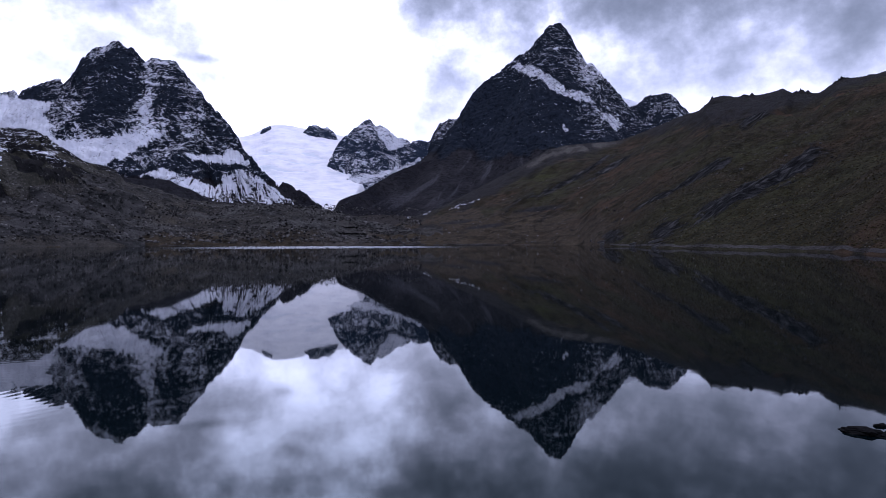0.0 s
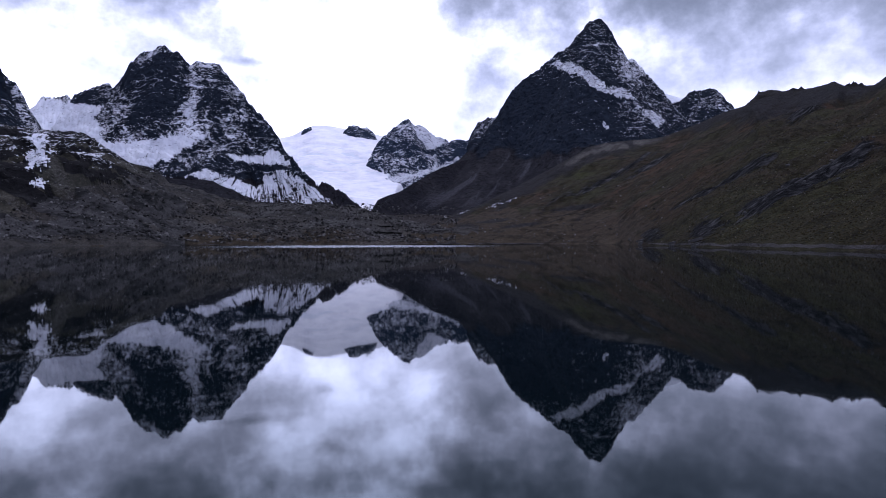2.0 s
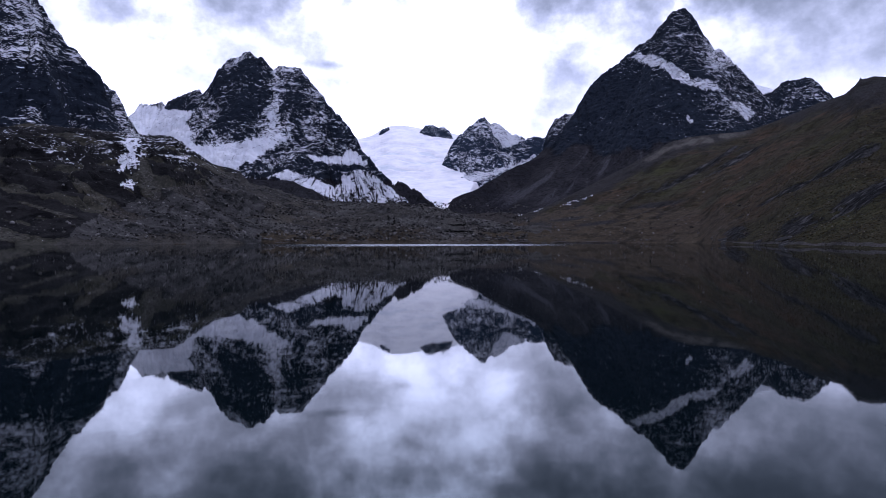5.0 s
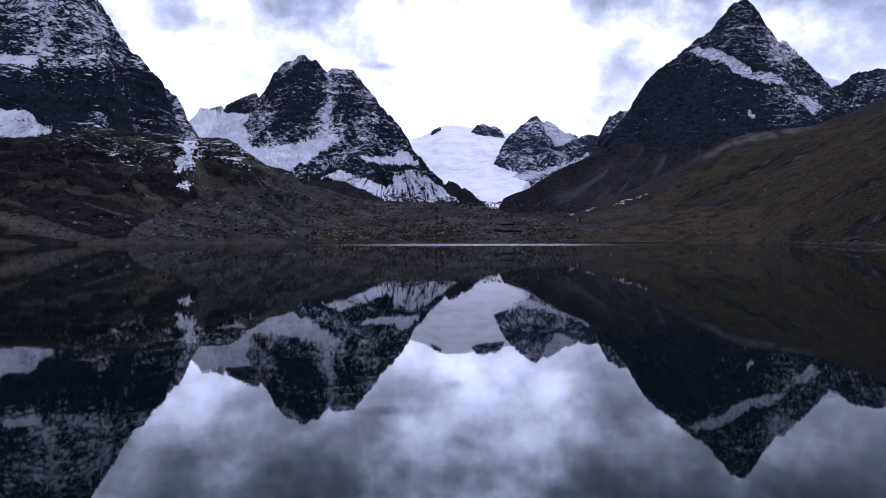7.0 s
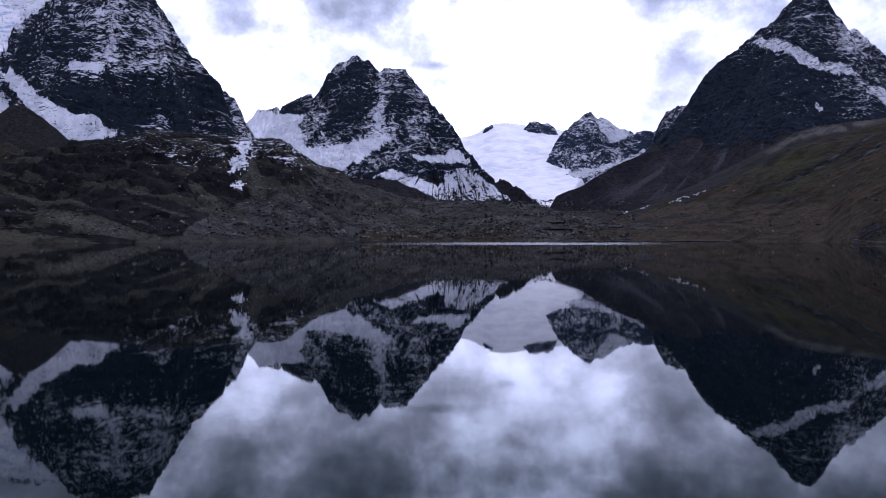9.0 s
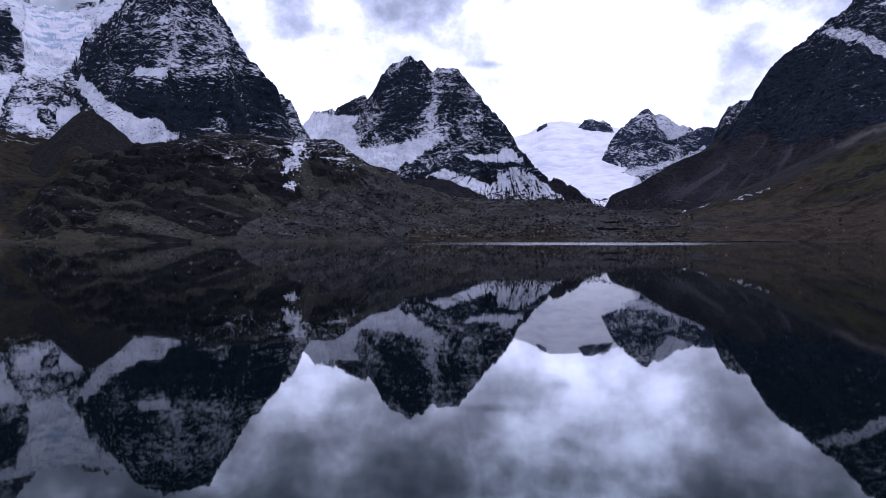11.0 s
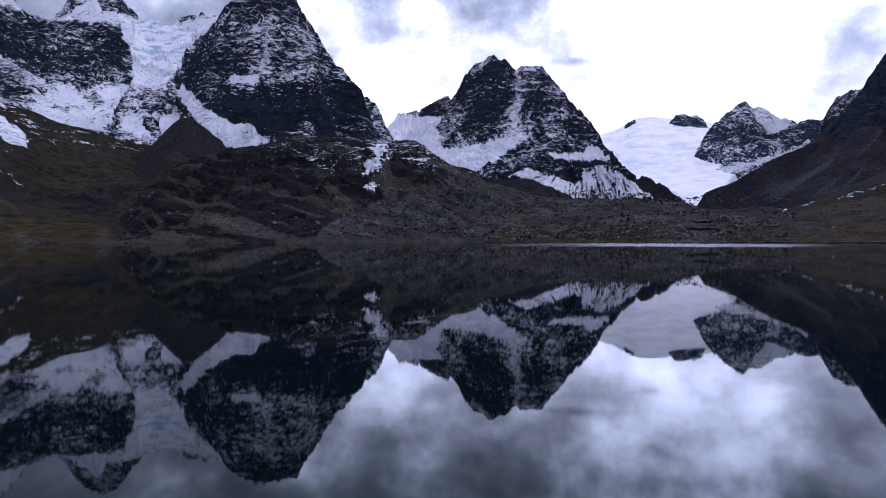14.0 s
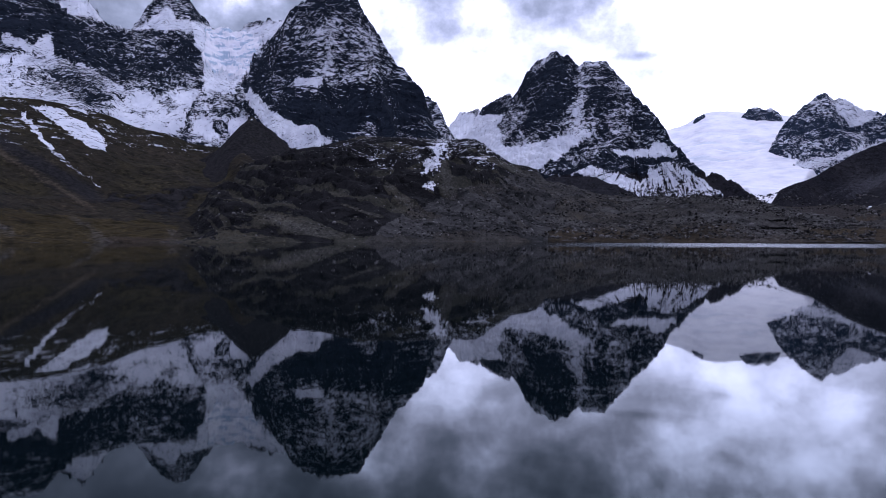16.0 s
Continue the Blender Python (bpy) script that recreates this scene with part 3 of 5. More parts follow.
A_SNOW = [
    [(-32.14, 0.1382), (-29.65, 0.1367), (-28.15, 0.1454), (-26.65, 0.1514), (-25.4, 0.1599), (-25.15, 0.179),
    (-26.05, 0.1904), (-24.75, 0.2111), (-24.46, 0.2006), (-24.75, 0.1746), (-24.16, 0.1571),
    (-23.06, 0.1586), (-25.15, 0.1356), (-26.65, 0.1183), (-28.15, 0.1027), (-30.15, 0.1053),
    (-32.15, 0.1182)],
    [(-25.45, 0.0946), (-23.66, 0.1066), (-22.57, 0.0994), (-20.84, 0.0904), (-19.61, 0.0807), (-18.88, 0.0994),
    (-17.18, 0.1091), (-16.12, 0.0984), (-14.79, 0.081), (-12.9, 0.0576), (-16.69, 0.0569), (-19.61, 0.0591),
    (-21.08, 0.0715), (-22.57, 0.0821), (-24.06, 0.091)],
    [(-36.66, 0.1907), (-33.48, 0.1893), (-32.49, 0.187), (-31.29, 0.1864), (-31.84, 0.1718), (-31.42, 0.1425),
    (-30.76, 0.1208), (-32.59, 0.1333), (-33.99, 0.1459), (-36.68, 0.1483)],
    [(-29.18, 0.2518), (-28.48, 0.2689), (-27.01, 0.2772), (-27.62, 0.2632), (-28.61, 0.2485)],
    [(-21.88, 0.1271), (-19.17, 0.1279), (-18.44, 0.1396), (-17.47, 0.1306), (-16.65, 0.1149), (-19.66, 0.1161),
    (-21.63, 0.1209)],
]
left_peak()
scree_cone(CONE, -31, -15, 1080, 0.55, "smooth dark scree cone below the snow apron", MAT_PEAK)
scree_cone(CONE_LEFT, -60, -43, 700, 0.8, "dark grey debris cone at the foot of the tower", MAT_LEFT, 0.1, 0.9)


B_CREST = [(1.95, 2150, 457.2), (2.61, 2160, 502.7), (3.62, 2170, 536.9), (4.88, 2180, 576.6), (6.13, 2190, 616.2),
    (6.88, 2200, 641.0), (7.63, 2200, 655.2), (8.37, 2200, 688.4), (9.11, 2200, 716.6), (9.45, 2200, 738.0),
    (9.9, 2200, 741.0), (10.45, 2200, 740.0), (10.9, 2200, 720.0), (11.21, 2200, 685.0), (11.5, 2205, 655.0),
    (12.13, 2210, 639.4), (12.42, 2220, 605.3), (13.1, 2230, 604.5), (13.58, 2230, 586.1),
    (14.29, 2240, 552.5), (14.95, 2240, 520.3), (15.61, 2240, 488.2), (16.18, 2250, 460.4),
    (17.01, 2260, 416.6), (18.39, 2270, 367.7)]
B_LEFT = [(1.95, 2150, 457.2), (1.6, 2120, 417.4), (0.83, 2060, 358.6), (-1.2, 1950, 252.1), (-4.23, 1850, 203.1),
    (-6.74, 1720, 143.2), (-9.23, 1600, 102.1)]
B_SUB = [(-1.95, 2750, 434.2), (-1.19, 2700, 426.5), (-0.68, 2650, 460.7), (-0.28, 2600, 484.1), (0.58, 2560, 492.4),
    (1.6, 2500, 489.5), (2.35, 2450, 473.0)]
B_SPURS = [
    [(10.09, 2190, 700.7), (10.82, 2100, 507.3), (12.76, 2040, 436.7), (13.72, 1980, 379.9), (15.15, 1900, 305.7)],
    [(6.13, 2185, 611.0), (6.63, 2100, 495.0), (6.12, 1980, 328.6), (3.86, 1850, 227.1), (0.82, 1700, 149.5)],
    [(3.37, 2165, 532.0), (3.36, 2050, 377.8), (2.35, 1950, 291.2)],
    [(10.82, 2100, 507.3), (10.09, 2000, 380.4), (8.86, 1880, 277.3)],
]
B_LIES = [(10.09, 0.2961, 0.91, 0.0027, 0.35), (9.6, 0.2758, 1.52, 0.0027, 0.3), (8.86, 0.259, 1.01, 0.0035, 0.2),
    (4.37, 0.2001, 3.04, 0.0443, -0.3), (13.24, 0.255, 1.27, 0.0266, 0.15), (7.87, 0.1987, 1.27, 0.0221, 0.1),
    (3.87, 0.1871, 0.76, 0.0177, 0.25), (6.13, 0.1951, 0.41, 0.0089, 0.3), (8.12, 0.1899, 0.51, 0.0089, 0.3),
    (3.36, 0.2004, 0.61, 0.0133, 0.1)]
B_SNOW = [
    [(6.13, 0.2695), (6.88, 0.276), (8.12, 0.27), (9.6, 0.2541), (11.07, 0.233), (12.52, 0.2257), (13.48, 0.2077),
    (11.8, 0.2151), (10.09, 0.2277), (8.61, 0.2488), (6.88, 0.2621)],
    [(13.48, 0.1983), (14.44, 0.1923), (15.52, 0.1802), (15.71, 0.1741), (15.15, 0.1661), (14.2, 0.184)],
    [(10.43, 0.1816), (10.82, 0.1796), (11.07, 0.1708), (10.82, 0.1674)],
]


def right_peak():
    ridges = [(B_CREST, 1.3, 400), (B_LEFT, 0.8, 400)] + [(s, 0.95, 400) for s in B_SPURS]
    az, r = polar(-11.5, 20.5, 620, (1050, 1600, 45), (1600, 2290, 290), (2290, 2800, 30), right=27)
    z, near = ridge_field(az, r, ridges)
    x, y = xy(az, r)
    bare = smooth(0.1, 0.17, (z - 3) / r + 0.025 * fbm(az * 0.5, r / 200, az * 0, 2))
    fans = z + 5 * fbm(x / 70, y / 200, az * 0, 3)
    z, hollow = craggy(az, r, z, near, gully=18, size=130, ledge=15, tilt=-0.03)
    z = fans + (z - fans) * bare
    z = footed(az, r, z, 1060, 1650)
    te = (z - 3) / r
    fields, splits = outlines(az, te, B_SNOW, "snow_ledge", "slanting white snow ledge")
    bias = 0.3 * smooth(0.22, 0.27, te) + 0.4 * smooth(11, 13.5, az) * smooth(0.13, 0.19, te)
    snow = dusted(az, r, z, hollow, 0.1, bias=bias + lies(az, te, B_LIES), cavity=0.3, patches=0.12)
    snow = np.where(fields, 0.62, snow)
    scree = 1 - bare
    rock = 0.95 - 0.95 * scree
    snow = np.where(fields, snow, snow - 0.6 * scree)
    splits.append(("scree_slope", "dark grey scree fans at the foot", scree > 0.5))
    fall = az - te * 57 * np.interp(az, [-6, 3, 9, 14], [1.3, 0.9, 0.2, -0.4])
    pale = 0.85 * scree * smooth(-0.1, 0.7, fbm(fall * 0.6 + 0.5 * gnoise(az * 0.5, te * 25, az * 0), te * 12, az * 0 + 3, 4, 0.6)) * smooth(0.03, 0.07, te)
    mountain("dark pyramid-shaped rock peak with a slanting snow ledge", az, r, z, snow, rock, MAT_PEAK, splits, more=(("pale", pale),))
    az, r = polar(-3.2, 3.2, 120, (2200, 2760, 130), (2760, 3000, 10))
    z, near = ridge_field(az, r, [(B_SUB, 1.4, 350)])
    z, hollow = craggy(az, r, z, near, gully=15, size=70, ledge=12)
    mountain("small snow-dusted rock shoulder behind the pyramid peak", az, r, z, dusted(az, r, z, hollow, 0.3), np.full(az.shape, 0.9), MAT_PEAK)


right_peak()

C_CREST = [(-9.71, 2500, 336.1), (-9.21, 2520, 394.0), (-8.22, 2540, 437.9), (-7.47, 2560, 464.4), (-6.82, 2580, 491.2),
    (-6.47, 2580, 493.8), (-5.97, 2590, 471.1), (-5.42, 2600, 468.8), (-4.72, 2610, 452.7),
    (-3.97, 2620, 431.7), (-2.96, 2620, 413.6), (-1.95, 2600, 415.3), (-1.19, 2580, 403.1),
    (-0.43, 2560, 377.4), (0.83, 2520, 331.4)]
C_SPURS = [
    [(-6.62, 2578, 491.0), (-7.23, 2480, 389.5), (-7.24, 2380, 290.6), (-7.74, 2320, 236.4)],
    [(-5.42, 2598, 463.9), (-5.98, 2500, 367.2), (-4.73, 2380, 281.2)],
]
C_SNOW = [
    [(-6.32, 0.1876), (-4.72, 0.1758), (-3.11, 0.1585), (-3.82, 0.1461), (-4.73, 0.1407), (-5.83, 0.165)],
    [(-9.22, 0.1151), (-7.99, 0.0997), (-6.24, 0.1053), (-4.23, 0.1143), (-2.11, 0.1303), (-1.8, 0.1251),
    (-4.23, 0.1073), (-6.49, 0.0947), (-8.24, 0.0874)],
]
D_CREST = [(14.67, 2850, 555.2), (16.32, 2820, 568.7), (17.01, 2800, 579.1), (17.47, 2780, 599.2), (18.62, 2760, 604.8),
    (19.38, 2750, 604.3), (19.97, 2740, 581.7), (20.41, 2730, 548.6), (21.08, 2700, 513.6),
    (22.39, 2650, 482.2)]
DOME = [(13.72, 3300, 673.5), (15.61, 3250, 707.0), (16.55, 3200, 676.6), (17.93, 3200, 639.2)]


def middle_peak():
    az, r = polar(-11, 2.5, 270, (2150, 2640, 220), (2640, 3000, 20))
    z, near = ridge_field(az, r, [(C_CREST, 1.25, 400)] + [(s, 1.0, 300) for s in C_SPURS])
    z, hollow = craggy(az, r, z, near, gully=16, size=80, ledge=13, tilt=0.2)
    te = (z - 3) / r
    fields, splits = outlines(az, te, C_SNOW, "snowfield", "smooth white snow flank")
    snow = np.where(fields, 0.76, dusted(az, r, z, hollow, 0.36))
    mountain("dark rock peak tinted blue for haze, one snowy flank beside the glacier", az, r, z, snow, np.full(az.shape, 0.9), MAT_HAZED, splits)


def far_right_peak():
    az, r = polar(13.5, 23.5, 200, (2300, 2860, 150), (2860, 3100, 10))
    z, near = ridge_field(az, r, [(D_CREST, 1.1, 400)])
    z, hollow = craggy(az, r, z, near, gully=15, size=80, ledge=13)
    te = (z - 3) / r
    snow = dusted(az, r, z, hollow, 0.16, bias=0.15 * smooth(0.18, 0.2, te))
    mountain("low craggy rock summit dusted with snow", az, r, z, snow, np.full(az.shape, 0.9), MAT_PEAK)
    az, r = polar(12.5, 19, 80, (2900, 3310, 40), (3310, 3600, 10))
    z, near = ridge_field(az, r, [(DOME, 0.6, 400)])
    mountain("rounded snow dome between two rock summits", az, r, z, np.full(az.shape, 1.0), np.full(az.shape, 0.0), MAT_PEAK, name="snow_dome")


middle_peak()
far_right_peak()

G_TOP = [(-18.72, 3000, 463.3), (-17.34, 3050, 482.1), (-16.04, 3100, 511.5), (-15.66, 3120, 542.2),
    (-15.0, 3120, 557.1), (-13.82, 3120, 557.2), (-12.86, 3100, 547.8), (-12.14, 3080, 535.1),
    (-10.68, 3080, 532.3), (-9.21, 3050, 502.8), (-7.23, 3000, 483.7)]
G_NUB = [(-12.24, 2980, 507.3), (-11.75, 2975, 533.0), (-11.17, 2970, 538.3), (-10.58, 2965, 520.4),
    (-10.19, 2965, 528.7), (-9.6, 2960, 503.0)]
G_NUB2 = [(-15.95, 3050, 501.0), (-15.66, 3050, 527.5), (-15.1, 3060, 541.0)]


def glacier():
    def eased(col):
        f = table(G_TOP, col)
        return lambda a: sum(f(a + d) for d in (-0.6, -0.3, 0, 0.3, 0.6)) / 5

    top_r, top_z = eased(1), eased(2)
    az, r = polar(-20, -5, 230, (1500, 2500, 130), (2500, 3130, 90), (3130, 3600, 10), left=-27, right=2)
    u = (r - 1600) / (top_r(az) - 1600)
    prof = np.interp(u, [-0.1, 0, 0.25, 0.5, 0.62, 0.8, 0.93, 1.0, 1.2], [-0.02, 0, 0.12, 0.33, 0.5, 0.72, 0.9, 1.0, 0.9])
    x, y = xy(az, r)
    z = 85 + (top_z(az) - 85) * prof + 15 * fbm(x / 260, y / 200, x * 0, 3) * smooth(1.0, 0.9, u) + 2 * fbm(x / 60, y / 60, x * 0 + 2, 3)
    middle = np.interp(r, [1500, 1600, 2000, 2400, 3000], [-9.6, -9.8, -11.2, -12, -13])
    half = np.interp(r, [1500, 1650, 2000, 2400, 3000], [0.6, 1.2, 3.2, 5, 8])
    away = np.abs(az - middle) - half
    z = z - 70 * smooth(0, 1.2, away) - 400 * smooth(1.5, 6, away)
    z = footed(az, r, z + 12 * smooth(1560, 1700, r) * smooth(2000, 1750, r), 1540, 1660)
    crevasse = smooth(0.1, 0.5, fbm(x / 150, y / 50, x * 0 + 5, 4)) * smooth(0.4, 0.55, u) * smooth(0.9, 0.75, u)
    z = z - 5 * crevasse
    e = new("glacier")
    tagged(e, "white valley glacier with faint bluish crevasses between peaks", "glacier")
    net_parts(e, az, r, z, np.ones(az.shape), 0.45 * crevasse, MAT_ICE, [("glacier_snout", "smooth white tongue of the glacier", r < 2000)], 2.0, "ice")
    for line in (G_NUB, G_NUB2):
        a = [p[0] for p in line]
        az, r = polar(min(a) - 1, max(a) + 1, 70, (2880, 3100, 60))
        z, near = ridge_field(az, r, [(line, 1.6, 120)])
        z, hollow = craggy(az, r, z, near, gully=6, size=40, ledge=9, jag=2)
        mountain("small black rock outcrop at the top of the glacier", az, r, z, dusted(az, r, z, hollow, 0.3), np.full(az.shape, 0.9), MAT_HAZED, name="rock_outcrop")


glacier()

E_CREST = [(-52.55, 1420, 341.3), (-51.86, 1400, 377.9), (-51.31, 1390, 399.2), (-50.25, 1370, 435.2),
    (-49.31, 1350, 464.3), (-48.38, 1340, 479.6), (-46.51, 1320, 486.2), (-44.71, 1310, 478.0),
    (-43.65, 1300, 468.3), (-43.08, 1300, 447.1), (-42.4, 1290, 422.6), (-41.0, 1285, 369.9),
    (-40.27, 1280, 347.2), (-39.28, 1270, 321.2), (-38.19, 1260, 292.1), (-37.8, 1255, 279.2),
    (-37.49, 1240, 239.7), (-37.28, 1230, 200.8)]
E_SPURS = [
    [(-46.5, 1318, 483.2), (-45.96, 1240, 359.7), (-46.35, 1170, 270.1), (-46.74, 1110, 195.4)],
    [(-42.69, 1290, 427.8), (-42.14, 1220, 327.2), (-41.61, 1180, 266.6), (-40.05, 1100, 178.8)],
    [(-50.71, 1375, 413.1), (-50.64, 1300, 315.7), (-50.12, 1230, 238.6), (-49.13, 1160, 177.9)],
]
E_BACK = [(-38.6, 1600, 357.3), (-37.61, 1600, 344.0), (-37.01, 1590, 328.4), (-36.5, 1570, 287.7),
    (-35.99, 1550, 249.3)]
E_LIES = [(-42.46, 0.1701, 0.81, 0.0159, 1.3), (-43.68, 0.1577, 1.27, 0.0044, 1.0),
    (-42.44, 0.2917, 0.46, 0.0443, 0.5), (-43.18, 0.2469, 3.55, 0.0106, 0.3),
    (-47.04, 0.3057, 3.04, 0.0354, 0.1), (-49.91, 0.1937, 1.01, 0.0177, 0.2),
    (-48.02, 0.1949, 2.28, 0.0221, -0.5), (-45.62, 0.175, 2.54, 0.0221, -0.5),
    (-39.99, 0.1852, 2.28, 0.0354, -0.5), (-49.66, 0.2611, 1.12, 0.0443, -0.2),
    (-45.61, 0.2218, 4.06, 0.0062, -0.3), (-46.09, 0.2725, 0.3, 0.0354, 0.3)]
E_SNOW = [
    [(-53.88, 0.219), (-52.61, 0.1913), (-51.47, 0.163), (-50.31, 0.1512), (-48.67, 0.1251), (-47.0, 0.1325),
    (-45.55, 0.1433), (-45.65, 0.1527), (-46.52, 0.1549), (-46.85, 0.1657), (-47.47, 0.1714),
    (-48.42, 0.1675), (-49.6, 0.1769), (-50.77, 0.1862), (-51.92, 0.2069), (-53.06, 0.2223)],
    [(-48.96, 0.2382), (-46.33, 0.2384), (-46.58, 0.2297), (-48.96, 0.2263)],
]
F_CREST = [(-74.86, 1900, 629.5), (-72.96, 1900, 631.8), (-70.97, 1900, 640.3), (-68.87, 1900, 648.4),
    (-67.61, 1880, 594.1), (-67.06, 1890, 611.9), (-65.93, 1900, 643.5), (-65.17, 1900, 614.8),
    (-64.02, 1900, 559.6), (-63.04, 1920, 561.3), (-61.84, 1950, 580.3), (-61.14, 1980, 647.2),
    (-60.18, 2000, 693.5), (-59.33, 2000, 712.1), (-58.35, 2000, 705.6), (-57.62, 1990, 663.5),
    (-56.52, 1980, 616.2), (-55.18, 1960, 598.6), (-54.27, 1950, 598.5), (-53.35, 1940, 617.5),
    (-51.7, 1900, 622.0), (-50.28, 1880, 622.3)]
F_BAND = [(-73.5, 1700, 478.3), (-70.86, 1700, 481.6), (-68.75, 1690, 502.5), (-66.92, 1680, 496.3),
    (-64.65, 1680, 487.8), (-62.68, 1690, 495.1), (-60.64, 1700, 496.6), (-58.52, 1700, 497.3),
    (-57.0, 1690, 478.6)]
F_KNOB = [(-56.9, 1330, 262.9), (-55.35, 1330, 281.7), (-54.0, 1330, 283.7), (-53.21, 1310, 253.4),
    (-52.58, 1280, 227.0)]
F_SNOW = [
    [(-73.99, 0.2255), (-70.71, 0.2311), (-68.97, 0.2357), (-67.16, 0.2379), (-65.47, 0.2365), (-64.9, 0.2301),
    (-63.74, 0.2132), (-61.94, 0.2046), (-59.66, 0.2002), (-57.3, 0.205), (-57.88, 0.1662), (-58.41, 0.1454),
    (-60.11, 0.1421), (-62.17, 0.1493), (-63.37, 0.1595), (-65.32, 0.1682), (-68.65, 0.1738),
    (-74.03, 0.1701)],
    [(-63.95, 0.2906), (-61.54, 0.2964), (-61.04, 0.3071), (-59.52, 0.3289), (-58.93, 0.3126), (-56.63, 0.3124),
    (-53.26, 0.3116), (-51.41, 0.3277), (-49.76, 0.3451), (-50.47, 0.3122), (-51.88, 0.2894), (-52.58, 0.276),
    (-53.28, 0.2584), (-53.65, 0.2289), (-54.12, 0.2093), (-56.8, 0.211), (-56.65, 0.2537), (-57.3, 0.273),
    (-57.73, 0.2909), (-59.02, 0.294), (-61.95, 0.29)],
    [(-67.25, 0.3119), (-66.68, 0.3286), (-65.54, 0.336), (-64.97, 0.3187), (-64.21, 0.2955), (-65.18, 0.299),
    (-66.51, 0.299)],
    [(-70.86, 0.2657), (-69.48, 0.2567), (-68.71, 0.2501), (-68.23, 0.2676), (-67.68, 0.2691), (-67.33, 0.2439),
    (-68.79, 0.2366), (-70.87, 0.2513)],
    [(-54.52, 0.1695), (-53.15, 0.1849), (-52.79, 0.1752), (-53.44, 0.1497), (-54.53, 0.1472)],
    [(-57.27, 0.1668), (-56.25, 0.1817), (-55.73, 0.1601), (-54.75, 0.1337), (-55.96, 0.1328), (-57.06, 0.1532)],
]
F_ICE = [(-56.73, 0.3007), (-54.14, 0.3002), (-52.22, 0.2914), (-52.87, 0.263), (-53.53, 0.229), (-55.07, 0.2395),
    (-56.18, 0.2396), (-56.84, 0.2574)]
F_SPECKLE = [(-66.62, 0.2129, 3.04, 0.0221, 1.05), (-64.34, 0.1851, 1.52, 0.0195, 1.05),
    (-61.96, 0.1731, 1.01, 0.0053, 0.8), (-59.25, 0.1887, 1.01, 0.0071, 0.7)]
F_LIES = [(-60.66, 0.2467, 3.55, 0.0354, -0.15), (-69.12, 0.2798, 2.54, 0.0354, -0.5),
    (-65.83, 0.2589, 3.04, 0.0221, -0.3), (-65.42, 0.3132, 1.27, 0.0133, 0.7),
    (-59.79, 0.3121, 2.03, 0.0133, 0.3), (-67.7, 0.2542, 0.3, 0.0221, 0.8),
    (-55.28, 0.1774, 0.76, 0.0177, -0.3), (-54.37, 0.1906, 0.41, 0.0177, -0.2)]


def rock_tower():
    az, r = polar(-56, -36.5, 400, (950, 1100, 60), (1100, 1430, 280), (1430, 1800, 30), left=-61)
    z, near = ridge_field(az, r, [(E_CREST, 2.0, 200)] + [(s, 1.7, 200) for s in E_SPURS])
    z, hollow = craggy(az, r, z, near, gully=12, size=110, ledge=14, tilt=0.0)
    z = footed(az, r, z, 960, 1080)
    te = (z - 3) / r
    fields, splits = outlines(az, te, E_SNOW, "snowfield", "white snow apron below the tower")
    snow = dusted(az, r, z, hollow, 0.19, cavity=0.4, bias=0.16 * smooth(0.18, 0.26, te) + 0.55 * lies(az, te, E_LIES))
    snow = np.where(fields, 0.82, snow)
    mountain("huge dark rock tower with ledges of snow", az, r, z, snow, np.full(az.shape, 0.95), MAT_PEAK, splits)
    az, r = polar(-39.5, -35, 100, (1380, 1610, 120), (1610, 1800, 10))
    z, near = ridge_field(az, r, [(E_BACK, 1.4, 250)])
    z, hollow = craggy(az, r, z, near, gully=10, size=60, ledge=10)
    mountain("snowy rock rib behind the dark tower", az, r, z, dusted(az, r, z, hollow, 0.5), np.full(az.shape, 0.9), MAT_PEAK, name="rock_rib")


def snow_massif():
    az, r = polar(-76, -49, 450, (1060, 1640, 150), (1640, 2020, 165), (2020, 2500, 30), left=-100)
    z, near = ridge_field(az, r, [(F_CREST, 1.2, 300), (F_BAND, 1.5, 200), (F_KNOB, 0.9, 200)])
    bowl = smooth(1120, 1650, r) * 330 + 60
    z = np.maximum(z, bowl)
    plain = z
    z, hollow = craggy(az, r, z, near, gully=20, size=110, ledge=15)
    fields, splits = outlines(az, (z - 3) / r, F_SNOW, "snowfield", "wide white snow bowl")
    z = footed(az, r, z + np.where(fields, 0.7 * (plain - 12 - z), 0), 1060, 1180)
    te = (z - 3) / r
    snow = dusted(az, r, z, hollow, 0.42, bias=0.8 * lies(az, te, F_LIES))
    snow = np.where(fields, np.maximum(snow * 0.5 + 0.55, 0.78) - 0.6 * np.clip(lies(az, te, F_SPECKLE), 0, 1), snow)
    ice = inside(az, te, F_ICE)
    x, y = xy(az, r)
    z = z + np.where(ice, 24 * np.abs(fbm(x / 60, y / 60, z / 25, 3)) + 2 * np.abs(fbm(x / 14, y / 14, z / 9, 2)), 0)
    splits.insert(0, ("icefall", "broken bluish-white hanging glacier", ice, MAT_ICE))
    # inside the icefall the value paints bluish shadow bands, elsewhere bare rock
    rock_or_ice_shade = np.where(ice, smooth(-0.1, 0.5, fbm(x / 60, y / 60, z / 9, 4)), 0.95)
    mountain("broad massif of black cliffs above white snow bowls", az, r, z, snow, rock_or_ice_shade, MAT_PEAK, splits)


rock_tower()
snow_massif()


